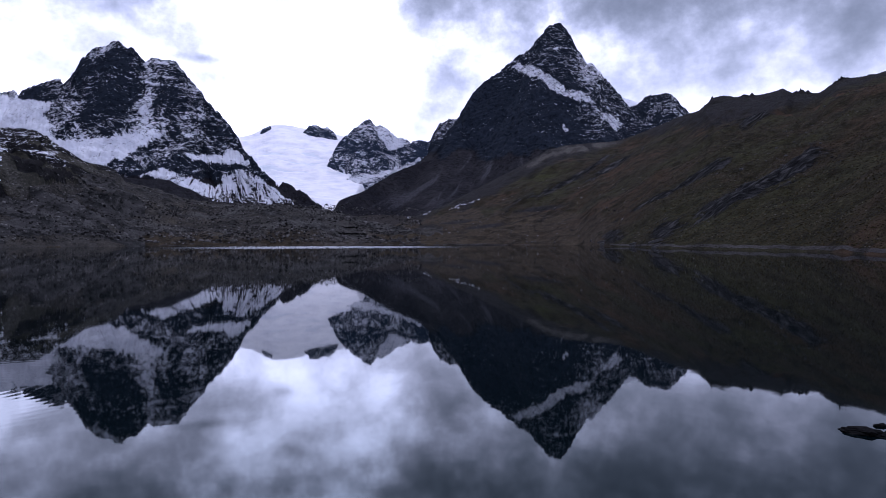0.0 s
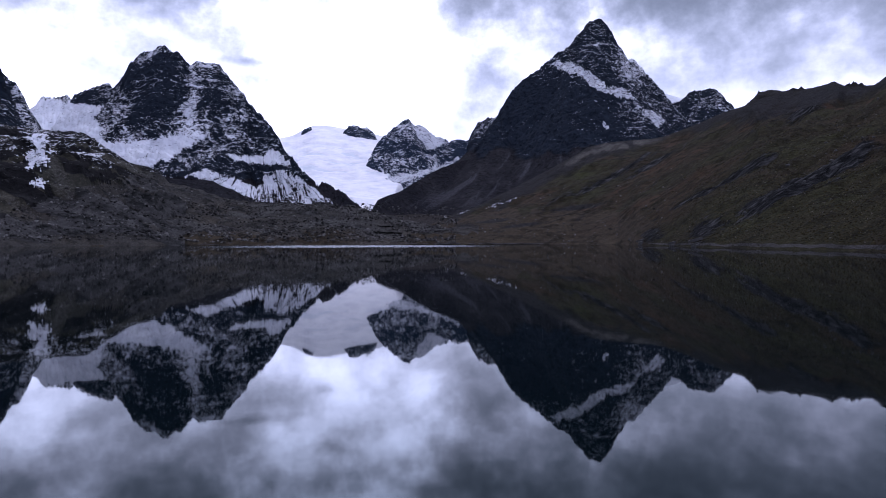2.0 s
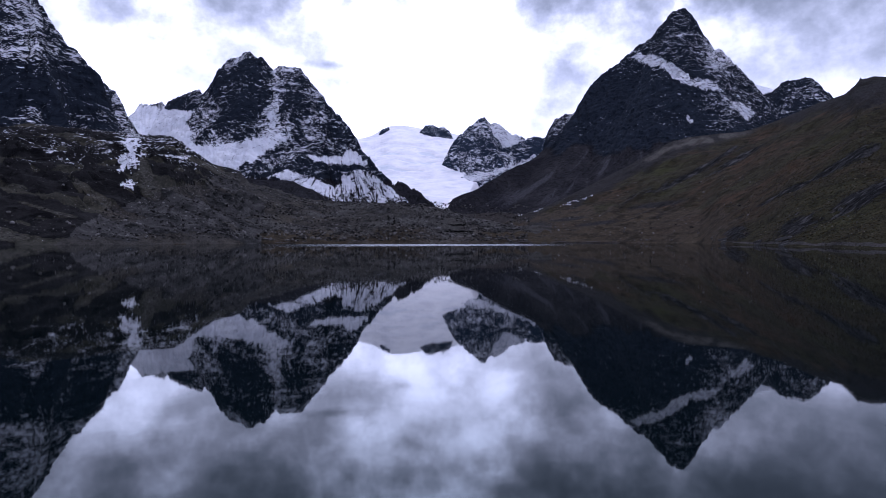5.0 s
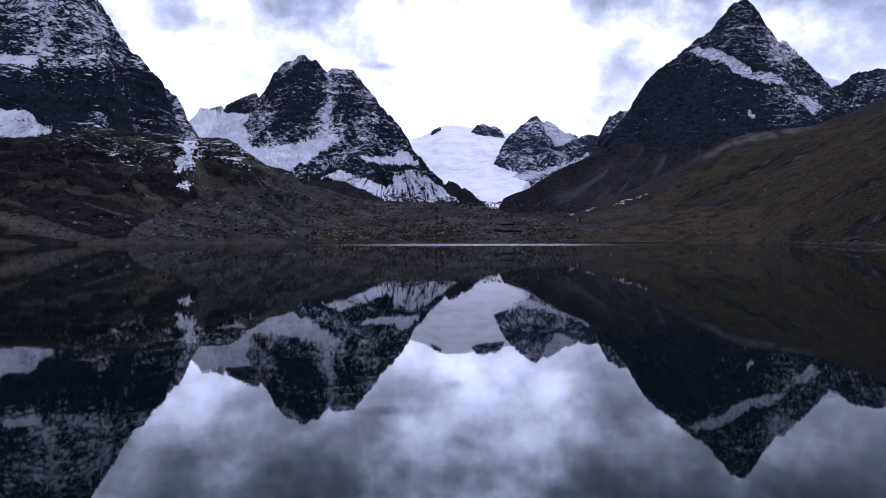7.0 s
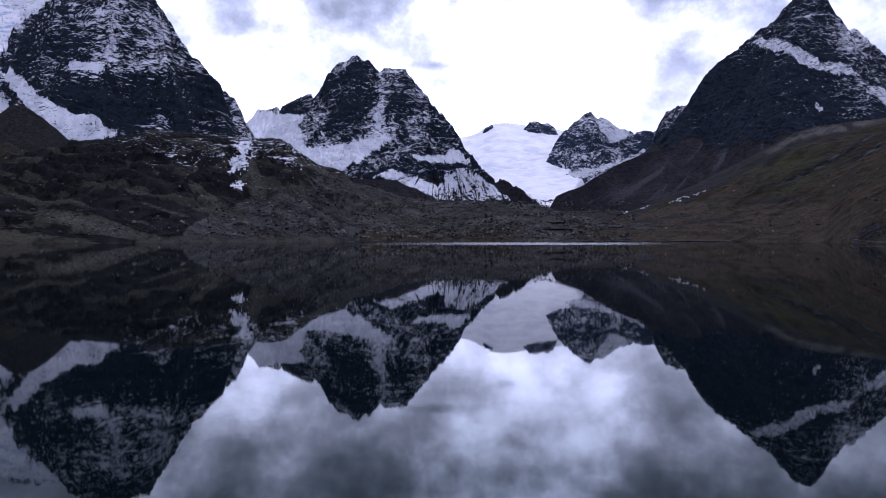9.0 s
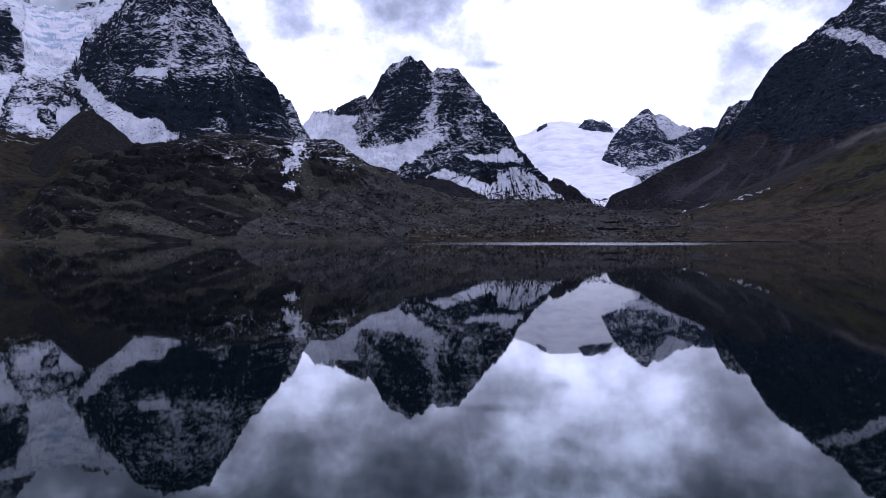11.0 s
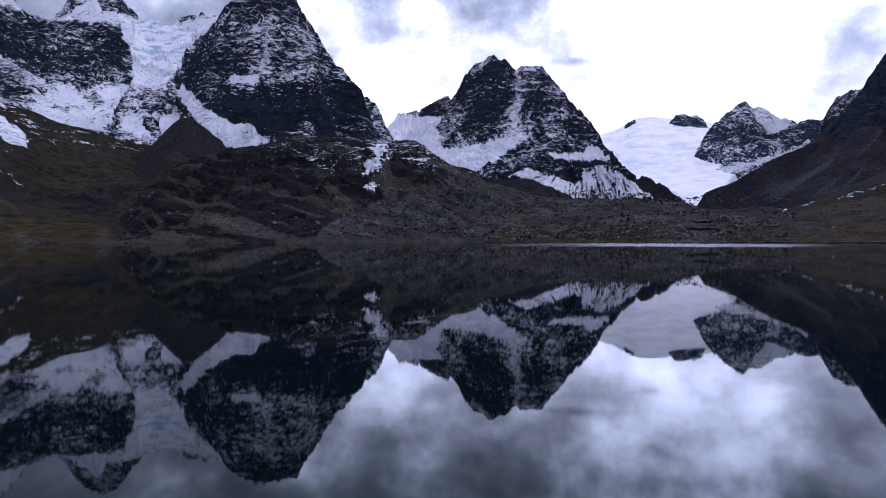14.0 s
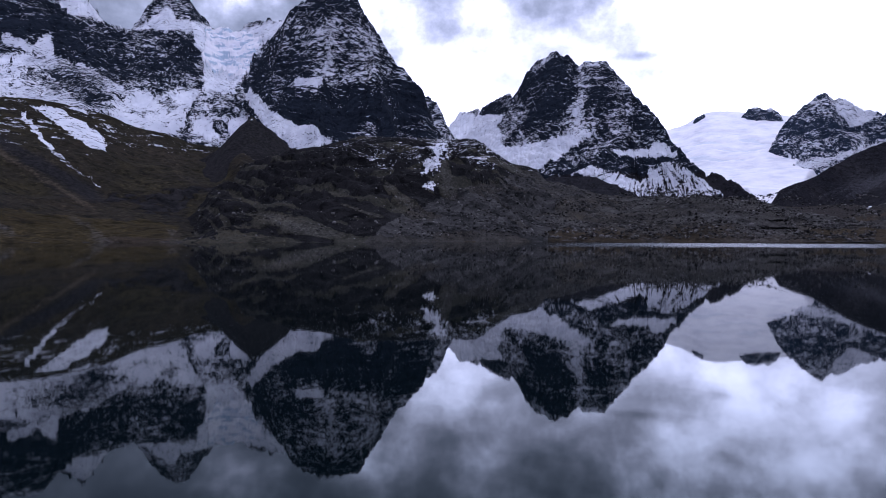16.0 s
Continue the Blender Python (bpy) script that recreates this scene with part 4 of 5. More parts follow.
# ---- the near slopes ----
def rock_shape(rng, detail=1):
    """A broken stone about 1 across: points and triangles."""
    bm = bmesh.new()
    bmesh.ops.create_icosphere(bm, subdivisions=detail, radius=0.5)
    s = Vector(rng.uniform(0.7, 1.25, 3))
    for v in bm.verts:
        k = 1 + 0.28 * noise.noise(v.co * 2.3 + Vector(rng.uniform(0, 50, 3)) * 0 + Vector((s.x * 40, s.y * 30, 0)))
        v.co = Vector((v.co.x * s.x, v.co.y * s.y, v.co.z * s.z * 0.75)) * k
    pts = np.array([v.co[:] for v in bm.verts])
    tris = np.array([[v.index for v in f.verts] for f in bm.faces])
    bm.free()
    return pts, tris


def joined_stones(name, label, az, r, z, sizes, rng, mat, parent=None):
    """Very many stones as one object."""
    shapes = [rock_shape(rng) for _ in range(6)]
    x, y = xy(az, r)
    verts, tris, base = [], [], 0
    for k in range(len(x)):
        p, t = shapes[k % 6]
        a = rng.uniform(0, 6.28)
        q = np.stack([p[:, 0] * math.cos(a) - p[:, 1] * math.sin(a), p[:, 0] * math.sin(a) + p[:, 1] * math.cos(a), p[:, 2]], 1) * sizes[k]
        verts.append(q + (x[k], y[k], z[k] + 0.12 * sizes[k]))
        tris.append(t + base)
        base += len(p)
    me = bpy.data.meshes.new(name)
    me.from_pydata(np.concatenate(verts).tolist(), [], np.concatenate(tris).tolist())
    me.materials.append(mat)
    ob = new(name, me)
    ob.parent = parent
    return tagged(ob, label, kind="stuff")


def stone_material():
    m = bpy.data.materials.new("field_stone")
    t, b = nodes_of(m)
    geo = t.nodes.new("ShaderNodeNewGeometry")
    c = ramp_node(t, geo.outputs["Random Per Island"], ((0.0, (0.008, 0.008, 0.009)), (0.45, (0.034, 0.032, 0.030)), (0.8, (0.095, 0.09, 0.084)), (1.0, (0.20, 0.19, 0.18))))
    c = mix_color(t, step_node(t, noise_node(t, 2.0, 5, 0.7), 0.5, 0.7), c, (0.014, 0.013, 0.012))
    t.links.new(c, b.inputs["Base Color"])
    b.inputs["Roughness"].default_value = 0.9
    b.inputs["Specular IOR Level"].default_value = 0.1
    t.links.new(bump_node(t, noise_node(t, 3.0, 6, 0.7), 0.6, 0.15), b.inputs["Normal"])
    return m


MAT_STONE = stone_material()


def slope_net(crest, az, r, power, back=0.35):
    rc = table(crest, 1)(az)
    rs = shore_r(az)
    aw = az + 1.6 * fbm(az * 0.22, r / 140, az * 0 + 2, 2) * smooth(rc, rc - 200, r)
    rc, zc = table(crest, 1)(aw), table(crest, 2)(aw)
    u = np.clip((r - rs + 4) / (rc - rs), 0, 1)
    z = ground_z(az, np.minimum(r, rc)) * (1 - u) + zc * u ** power
    return np.where(r > rc, zc - back * (r - rc), z), u


R_CREST = [(-7, 800, 8)] + [(-3.23, 850, 30.5), (-1.21, 900, 44.1), (0.82, 960, 62.0), (3.35, 1040, 90.6), (5.87, 1120, 122.4),
    (7.87, 1180, 150.9), (9.35, 1220, 174.4), (10.82, 1260, 187.8), (15.62, 1320, 201.6),
    (16.78, 1320, 211.5), (20.19, 1260, 231.2), (22.13, 1200, 231.2), (22.6, 1190, 238.1),
    (22.82, 1180, 244.4), (23.67, 1150, 241.4), (24.51, 1120, 230.9), (25.76, 1080, 221.3),
    (26.37, 1060, 217.8), (27.37, 1030, 215.5), (27.97, 1010, 214.1), (28.75, 980, 198.7),
    (30.47, 920, 185.7), (31.22, 900, 189.1), (31.95, 880, 190.1), (33.03, 850, 182.8), (34.7, 800, 175.8)] + [
    (42, 700, 172), (55, 520, 150), (70, 420, 110), (95, 350, 60), (125, 300, 0)]
L_CREST = [(-130, 700, 0), (-110, 820, 70), (-88, 880, 140)] + [(-74.54, 900, 162.6), (-71.8, 930, 168.7), (-69.86, 950, 173.5), (-67.81, 970, 178.9), (-65.29, 990, 177.4),
    (-62.61, 1000, 167.9), (-61.03, 1010, 157.4), (-58.98, 1020, 153.1), (-56.85, 1020, 139.5),
    (-54.65, 1020, 135.4), (-53.55, 1030, 147.7), (-52.88, 1040, 171.2), (-52.14, 1040, 188.2),
    (-51.25, 1030, 170.8), (-50.08, 1020, 152.8), (-48.63, 1000, 131.2)] + [(-46, 980, 90)]
K_CREST = [(-56, 860, 2)] + [(-52.46, 860, 95.6), (-50.16, 860, 103.7), (-48.28, 860, 113.1), (-46.36, 850, 116.7), (-44.43, 850, 124.5),
    (-42.49, 850, 132.9), (-39.54, 840, 129.6), (-36.56, 830, 125.2), (-34.08, 820, 122.1),
    (-32.58, 810, 120.4), (-31.67, 800, 113.3), (-30.57, 790, 99.6), (-29.33, 780, 87.5), (-27.14, 770, 78.7)] + [(-25, 760, 45)]
M_CREST = [(-36, 770, 60)] + [(-31.14, 760, 77.2), (-28.87, 755, 74.8), (-27.29, 750, 68.3), (-26.08, 745, 64.4), (-24.01, 740, 58.4),
    (-22.3, 735, 50.2), (-19.65, 725, 44.3), (-16.45, 715, 43.2), (-13.13, 705, 41.9), (-10.22, 690, 36.6),
    (-7.25, 670, 26.4), (-3.24, 650, 16.0)] + [(0, 640, 16)]


def right_height(az, r):
    """Height, rock share and height share of the right-hand slope."""
    z, u = slope_net(R_CREST, az, r, 1.12)
    x, y = xy(az, r)
    mid = np.sin(np.pi * np.clip(u, 0, 1)) ** 0.7 * (r <= table(R_CREST, 1)(az))
    te = (z - 3) / r
    along, across = az * 0.86 + te * 57 * 0.5, te * 57 * 0.86 - az * 0.5
    beds = fbm(along * 0.16, across * 0.9, az * 0, 4)
    fold = ridged(along * 0.22, across * 1.6, az * 0 + 2, 3)
    z = z + mid * (9 * fbm(x / 190, y / 190, x * 0, 4) + 5 * beds + 2.2 * fold) + 1.0 * fbm(x / 12, y / 12, x * 0 + 3, 3) * smooth(0.005, 0.05, u)
    crag = smooth(21.0, 22.2, az) * smooth(0.95, 1.0, u)
    z = z + crag * 9 * np.abs(fbm(x / 10, y / 14, x * 0 + 8, 4, 0.6)) * smooth(-0.2, 0.4, fbm(az * 0.6, az * 0, az * 0 + 3, 2))
    patch = fbm(az * 0.12, te * 12, az * 0 + 6, 2)
    lines = ridged(along * 0.12, across * 2.4, az * 0 + 9, 4, 0.6)
    thin = ridged(along * 0.3, across * 7, az * 0 + 12, 3, 0.6)
    rock = 0.12 + 0.25 * smooth(0.3, 0.9, beds + 0.5 * patch) + 0.15 * smooth(0.68, 0.9, lines) * smooth(-0.2, 0.4, patch + beds) + 0.5 * crag
    for a, e, wa, we in ((24.0, 0.050, 2.0, 0.0055), (24.8, 0.062, 3.0, 0.007), (28.2, 0.097, 3.6, 0.005), (22.6, 0.094, 1.8, 0.004), (19.0, 0.063, 4.2, 0.0022), (26.0, 0.163, 1.6, 0.004), (11.5, 0.098, 4.0, 0.003), (15.0, 0.115, 3.0, 0.0035), (14.9, 0.004, 1.0, 0.006), (19.2, 0.013, 1.6, 0.009)):
        da, de = (az - a), te - e
        q = (da * 0.89 + de * 57 * 0.455) / wa, (de * 57 * 0.89 - da * 0.455) / (we * 57 * 1.6)
        bed = np.exp(-(q[0] ** 2 + q[1] ** 2))
        rock = rock + 0.75 * bed * (0.6 + 0.5 * thin)
        z = z + 1.5 * bed
    return z, rock, u, along, across


def right_slope():
    az, r = polar(-7, 42, 640, (30, 110, 8), (110, 420, 105), (420, 1330, 150), (1330, 1900, 16), right=125)
    z, rock, u, along, across = right_height(az, r)
    te = (z - 3) / r
    fields, splits = outlines(az, te, R_SNOW, "snow_streak", "thin white streak of old snow")
    rim = table([(4, 0.095), (6, 0.1066), (7.9, 0.119), (9.5, 0.134), (10.7, 0.140), (13, 0.143), (15.6, 0.147), (17, 0.15)])(az)
    pale = 1.1 * np.exp(-((te - rim) / 0.0055) ** 2) * smooth(6.5, 9.5, az) * smooth(17, 12, az) * (0.85 + 1.2 * fbm(az * 0.9, te * 90, az * 0, 4))
    pale = pale + 0.2 * smooth(0.2, 0.7, fbm(along * 0.2, across * 1.1, az * 0 + 21, 3)) * smooth(0.15, 0.05, te)
    upper = table([(-4, 0.028), (2, 0.052), (6, 0.085), (10, 0.118), (14, 0.138), (16.8, 0.151), (26, 0.171), (32, 0.195), (42, 0.23)])(az)
    dark = 0.95 * smooth(-0.012, 0.014, te - upper + 0.012 * fbm(along * 0.3, across * 0.9, az * 0 + 15, 3))
    for a, e, wa, we in ((-1.4, 0.021, 1.1, 0.006), (1.2, 0.03, 1.6, 0.003), (4.0, 0.024, 2.2, 0.003), (8.5, 0.05, 2.5, 0.004)):
        dark = np.maximum(dark, 1.1 * np.exp(-((az - a) / wa) ** 2 - ((te - e - 0.002 * (az - a)) / we) ** 2))
    e = new("hillside")
    tagged(e, "brown grassy mountain slope with dark slanting rock beds", "hillside")
    net_parts(e, az, r, z, np.where(fields, 0.45, -1.2), rock, MAT_HILL, splits + [("scree_patch", "pale grey scree along the crest", inside(az, te, R_SCREE)), ("valley_turf", "reddish brown turf at the valley mouth", (te < 0.045 + 0.012 * fbm(az * 0.6, te * 50, az * 0, 3)) & (az < 14.5 + 2 * gnoise(te * 60, az * 0, az * 0)), MAT_TURF), ("rock_bed", "dark slanting rock beds", rock > 0.6)], 1.0, "turf", (("along", along), ("across", across), ("pale", pale), ("dark", dark)))


R_SCREE = [(5.87, 0.1066), (7.37, 0.1202), (8.61, 0.1338), (10.82, 0.1458), (13.72, 0.1475), (15.62, 0.1513),
    (14.68, 0.1443), (12.28, 0.1389), (10.58, 0.133), (8.36, 0.1199)]
R_SNOW = [
    [(0.21, 0.0482), (0.82, 0.0535), (1.93, 0.0605), (3.45, 0.0683), (3.5, 0.0657), (2.09, 0.0569),
    (1.07, 0.0508)],
    [(-2.32, 0.0386), (-1.61, 0.0439), (-0.8, 0.0482), (-0.8, 0.0456), (-1.61, 0.0403)],
]


def left_slope():
    az, r = polar(-78, -46.5, 380, (120, 380, 10), (380, 1050, 160), (1050, 1500, 14), left=-130)
    z, u = slope_net(L_CREST, az, r, 1.7, 0.2)
    x, y = xy(az, r)
    mid = np.sin(np.pi * np.clip(u, 0, 1)) ** 0.7
    z = z + mid * 12 * fbm(x / 160, y / 160, x * 0 + 1, 4) + 1.0 * fbm(x / 16, y / 16, x * 0 + 3, 3)
    z = z + 7 * np.exp(-((az + 57.3) / 2.0) ** 2 - (((z - 3) / r - 0.052) / 0.016) ** 2) * (1 + 0.8 * fbm(x / 20, y / 12, x * 0 + 6, 3))
    te = (z - 3) / r
    snow = 0.2 + 0.5 * fbm(x / 40, y / 40, z / 6, 3) * smooth(0.08, 0.16, te) - 0.45 * smooth(0.13, 0.08, te)
    fields, splits = outlines(az, te, L_SNOW, "snow_streak", "long white streak of snow")
    snow = np.where(fields, 0.66 - 0.13 * smooth(0.13, 0.1, te), snow)
    rock = 0.2 + 0.5 * smooth(0.1, 0.6, fbm(x / 60, y / 60, z / 20, 3))
    inland = r - shore_r(az) + 25 * gnoise(az * 0.5, r / 60, az * 0)
    splits = splits + [("beach", "pale sandy beach", (r - shore_r(az) < 26 + 6 * gnoise(az, az * 0, az * 0)) & (az > -61) & (az < -49), MAT_TURF),
                       ("meadow", "flat olive-yellow meadow", (inland < 110) & (az < -56), MAT_MEADOW)]
    along, across = az * 0.87 - te * 57 * 0.5, te * 57 * 0.87 + az * 0.5
    pale = 0.4 * smooth(0.1, 0.8, fbm(along * 0.2, across * 0.7, az * 0 + 4, 4)) * smooth(-52, -56, az)
    outcrop = np.exp(-((az + 57.3) / 2.0) ** 2 - ((te - 0.052 - 0.004 * (az + 57.3)) / 0.016) ** 2) + 0.8 * np.exp(-((az + 61.5) / 1.2) ** 2 - ((te - 0.055) / 0.012) ** 2)
    rock = rock - 0.3 + 1.3 * outcrop * (0.7 + 0.8 * fbm(az * 1.2, te * 160, az * 0, 3))
    gully = te - 0.035 - (az + 62.5) * -0.01077
    reach = smooth(-61, -64, az) * smooth(-74, -70, az)
    pale = pale + 0.7 * reach * np.exp(-((gully + 0.004 * fbm(az * 0.8, te * 20, az * 0, 2)) / 0.0035) ** 2)
    dark = 0.8 * reach * np.exp(-((gully - 0.016) / 0.009) ** 2) + 0.35 * smooth(-0.2, 0.5, fbm(along * 0.12, across * 0.5, az * 0 + 17, 3))
    e = new("hillside")
    tagged(e, "brown lower slope with streaks of lying snow", "hillside")
    net_parts(e, az, r, z, snow, rock, MAT_LEFT, splits, 1.0, "turf", (("pale", pale), ("dark", dark)))


L_SNOW = [
    [(-67.97, 0.1729), (-66.34, 0.1728), (-64.47, 0.1568), (-62.93, 0.1356), (-62.54, 0.1182), (-64.1, 0.1244),
    (-65.98, 0.1471)],
    [(-68.9, 0.1664), (-68.4, 0.1637), (-66.8, 0.1297), (-65.0, 0.1019), (-63.4, 0.0803), (-62.6, 0.0652),
    (-65.4, 0.1016), (-67.2, 0.1291)],
]
K_LIES = [(-35.31, 0.124, 0.76, 0.0354, 0.4), (-39.48, 0.1113, 2.54, 0.0133, 0.2), (-41.93, 0.0939, 1.52, 0.0089, 0.2),
    (-49.12, 0.0588, 3.04, 0.0266, -0.3), (-32.12, 0.1023, 1.52, 0.0133, 0.2)]
K_SNOW = [
    [(-36.29, 0.1412), (-34.81, 0.1437), (-35.06, 0.124), (-34.57, 0.1027), (-36.04, 0.0941), (-36.29, 0.1071),
    (-35.55, 0.124)],
    [(-35.89, 0.0811), (-34.67, 0.0836), (-35.16, 0.07), (-36.04, 0.0726)],
]


def knoll_height(az, r):
    z, u = slope_net(K_CREST, az, r, 0.95, 0.4)
    x, y = xy(az, r)
    mid = np.sin(np.pi * np.clip(u, 0, 1)) ** 0.7 * smooth(-56, -51, az)
    lump = fbm(x / 95, y / 65, x * 0 + 6, 3)
    # flat rock ledges dipping along the shore, with scree runs between them
    lens = 0.2 + fbm(az / 7.0, (z + 2.0 * (az + 35) + 6 * gnoise(az / 6, r / 120, az * 0)) / 7.5, az * 0 + 2, 3, 0.45) - 0.5 * smooth(0.06, 0.0, u)
    z = z + mid * (16 * fbm(x / 130, y / 130, x * 0 + 4, 4) + 11 * (np.abs(lump) - 0.3) + 5 * smooth(-0.1, 0.3, lens) + 6 * np.abs(fbm(x / 30, y / 18, x * 0 + 9, 4, 0.6)))
    band = (z + 0.1 * x + 14 * fbm(x / 75, y / 75, x * 0, 3)) / 10.0
    frac = band - np.floor(band)
    return z + (smooth(0.35, 1, frac) - frac) * 10.0 * mid + 1.0 * fbm(x / 12, y / 12, x * 0 + 3, 3), lens


knoll_rubble = table([(-41, -0.02), (-38.5, 0.02), (-36.5, 0.045), (-33, 0.072), (-30, 0.088), (-27, 0.1)])


def knoll():
    az, r = polar(-56, -25, 420, (410, 870, 190), (870, 1000, 12))
    x, y = xy(az, r)
    z, lens = knoll_height(az, r)
    te = (z - 3) / r
    nz = normal_z(x, y, z)
    rock = 0.05 - 0.3 * smooth(-44, -49, az) + 0.95 * smooth(-0.06, 0.14, lens) - 0.3 * smooth(0.9, 1.0, nz) + 0.2 * fbm(x / 50, y / 50, z / 9, 3) + 0.3 * fbm(x / 13, y / 13, z / 5, 3)
    hollow = 1 - ridged(x / 60, y / 60, z / 60, 3)
    snow = dusted(az, r, z, hollow, 0.1, bias=0.3 * np.exp(-((lens + 0.02) / 0.07) ** 2) + 0.45 * smooth(0.06, 0.13, te) * smooth(-50, -42, az) + lies(az, te, K_LIES), level=0.5, cavity=0.5)
    fields = np.zeros(az.shape, bool)
    for outline in K_SNOW:
        fields |= inside(az, te, outline)
    snow = np.where(fields, 0.7, snow)
    chute = np.zeros(az.shape)
    for a0, e0, a1, e1, w in ((-39.2, 0.085, -35.8, 0.035, 0.7), (-34.5, 0.115, -33.5, 0.06, 0.8), (-31.8, 0.125, -27.5, 0.09, 0.9), (-48.5, 0.035, -44.0, 0.004, 2.2), (-42.5, 0.05, -39, 0.03, 0.6)):
        k = np.clip((te - e0) / (e1 - e0), -0.2, 1.2)
        chute = np.maximum(chute, np.exp(-((az - a0 - k * (a1 - a0)) / (w * (0.6 + 0.6 * k))) ** 2) * smooth(-0.2, 0.1, (te - e0) / (e1 - e0)) * smooth(1.3, 0.9, (te - e0) / (e1 - e0)))
    rock = rock - 0.9 * chute
    rubble = te < knoll_rubble(az) + 0.006 * fbm(az * 0.5, te * 40, az * 0 + 5, 3)
    snow = np.where(rubble & ~fields, snow - 0.25, snow)
    e = new("knoll")
    tagged(e, "dark terraced rock knoll with patchy snow by the shore", "hill")
    net_parts(e, az, r, z, snow, rock, MAT_KNOLL, [("scree_slope", "grey boulder scree at the end of the knoll", rubble, MAT_MORAINE), ("moor", "smooth brown-grey moor at the end of the knoll", az < -45.5 + 0.8 * gnoise(te * 40, az * 0, az * 0))], 1.0, "rock_face", (("pale", 0.4 * chute),))
    rng = np.random.RandomState(21)
    n = 7000
    az = rng.uniform(-55, -27, n)
    r = shore_r(az) + 5 + rng.uniform(0, 1, n) ** 1.2 * (table(K_CREST, 1)(az) - shore_r(az) - 8)
    keep = fbm(az * 0.8, r / 40, az * 0 + 3, 3) > -0.1
    az, r = az[keep], r[keep]
    sizes = np.minimum(0.4 + rng.pareto(2.4, len(az)) * 0.6, 2.6)
    joined_stones("stone_litter", "scattered dark and pale stones", az, r, knoll_height(az, r)[0], sizes, rng, MAT_STONE, e)


def moraine_height(az, r):
    z, u = slope_net(M_CREST, az, r, 1.15, 0.3)
    x, y = xy(az, r)
    mid = np.sin(np.pi * np.clip(u, 0, 1)) ** 0.7
    return z + mid * 7 * fbm(x / 90, y / 90, x * 0 + 9, 4) + 1.6 * fbm(x / 9, y / 9, x * 0 + 3, 3) * smooth(0, 0.05, u)


def moraine():
    az, r = polar(-36, 0, 520, (430, 780, 180), (780, 950, 10))
    z = moraine_height(az, r)
    x, y = xy(az, r)
    rock = 0.3 + 0.5 * fbm(x / 18, y / 18, z / 12, 3)
    e = new("moraine")
    tagged(e, "low moraine of grey-brown boulder rubble along the far shore", "moraine")
    turf = (r < shore_r(az) + 45 + 30 * gnoise(az * 0.6, az * 0, az * 0)) & (az > -33)
    pale = 0.6 * smooth(0.0, 0.6, fbm(x / 60, y / 45, az * 0 + 8, 3)) + 0.5 * np.exp(-((az + 9) / 4) ** 2)
    net_parts(e, az, r, z, np.full(az.shape, -0.6), np.where(turf, rock - 0.35, rock), MAT_MORAINE, [("turf", "rusty brown turf by the water", turf, MAT_TURF)], 1.0, "rubble", (("pale", pale),))
    scatter_rubble(e)


def scatter_rubble(thing):
    rng = np.random.RandomState(3)
    n = 24000
    az = rng.uniform(-38, -2, n)
    r = shore_r(az) + 4 + rng.uniform(0, 1, n) ** 1.25 * (table(M_CREST, 1)(az) - shore_r(az) - 6)
    z = np.maximum(moraine_height(az, r), knoll_height(az, r)[0])
    keep = (fbm(az * 0.7, r / 45, az * 0, 3) > -0.35) & ((az > -27) | ((z - 3) / r < knoll_rubble(az)))
    az, r, z = az[keep], r[keep], z[keep]
    sizes = 0.4 + rng.pareto(2.4, len(az)) * 0.7
    sizes = np.minimum(sizes, 2.6)
    joined_stones("boulder_field", "countless grey and dark boulders", az, r, z, sizes, rng, MAT_STONE, thing)


right_slope()
left_slope()
knoll()
moraine()


# ---- valley floor and lake ----
def valley():
    az, r = polar(-180, 180, 800, (12, 140, 16), (140, 420, 24), (420, 640, 55), (640, 1700, 34), (1700, 4700, 12))
    x, y = xy(az, r)
    z = ground_z(az, r)
    land = smooth(0, 60, r - shore_r(az))
    z = z + land * (4 * fbm(x / 120, y / 120, x * 0 + 2, 3) + 0.8 * fbm(x / 12, y / 12, x * 0 + 5, 3))
    back = smooth(85, 130, np.abs(az))
    z = z + back * 60 * smooth(60, 900, r) * (1 + 0.5 * fbm(x / 300, y / 300, x * 0, 3))
    na, nr = az.shape
    idx = np.arange(na * nr).reshape(na, nr)
    faces = np.stack([idx[:-1, :-1], idx[1:, :-1], idx[1:, 1:], idx[:-1, 1:]], -1).reshape(-1, 4)[:, ::-1]
    rock = 0.2 + 0.4 * fbm(x / 25, y / 25, x * 0 + 4, 3)
    rock = np.maximum(rock, 0.85 * smooth(9, 3, r - shore_r(az)))
    me = mesh_from("ground", np.stack([x, y, z], -1).reshape(-1, 3), faces, {"snow": np.full(x.size, -1.0), "rock": rock.ravel()}, [MAT_GROUND])
    tagged(new("ground", me), "brown valley floor and lake bed", "ground", kind="structure")


def lake():
    bm = bmesh.new()
    ring = [bm.verts.new((math.sin(radians(a)) * 640, math.cos(radians(a)) * 640, 0)) for a in range(0, 360, 5)]
    centre = bm.verts.new((0, 0, 0))
    for p, q in zip(ring, ring[1:] + ring[:1]):
        bm.faces.new((centre, q, p))
    me = bpy.data.meshes.new("lake_water")
    bm.to_mesh(me)
    me.materials.append(MAT_WATER)
    tagged(new("lake_water", me), "still dark lake mirroring the peaks and clouds", "water", kind="structure")


valley()
lake()


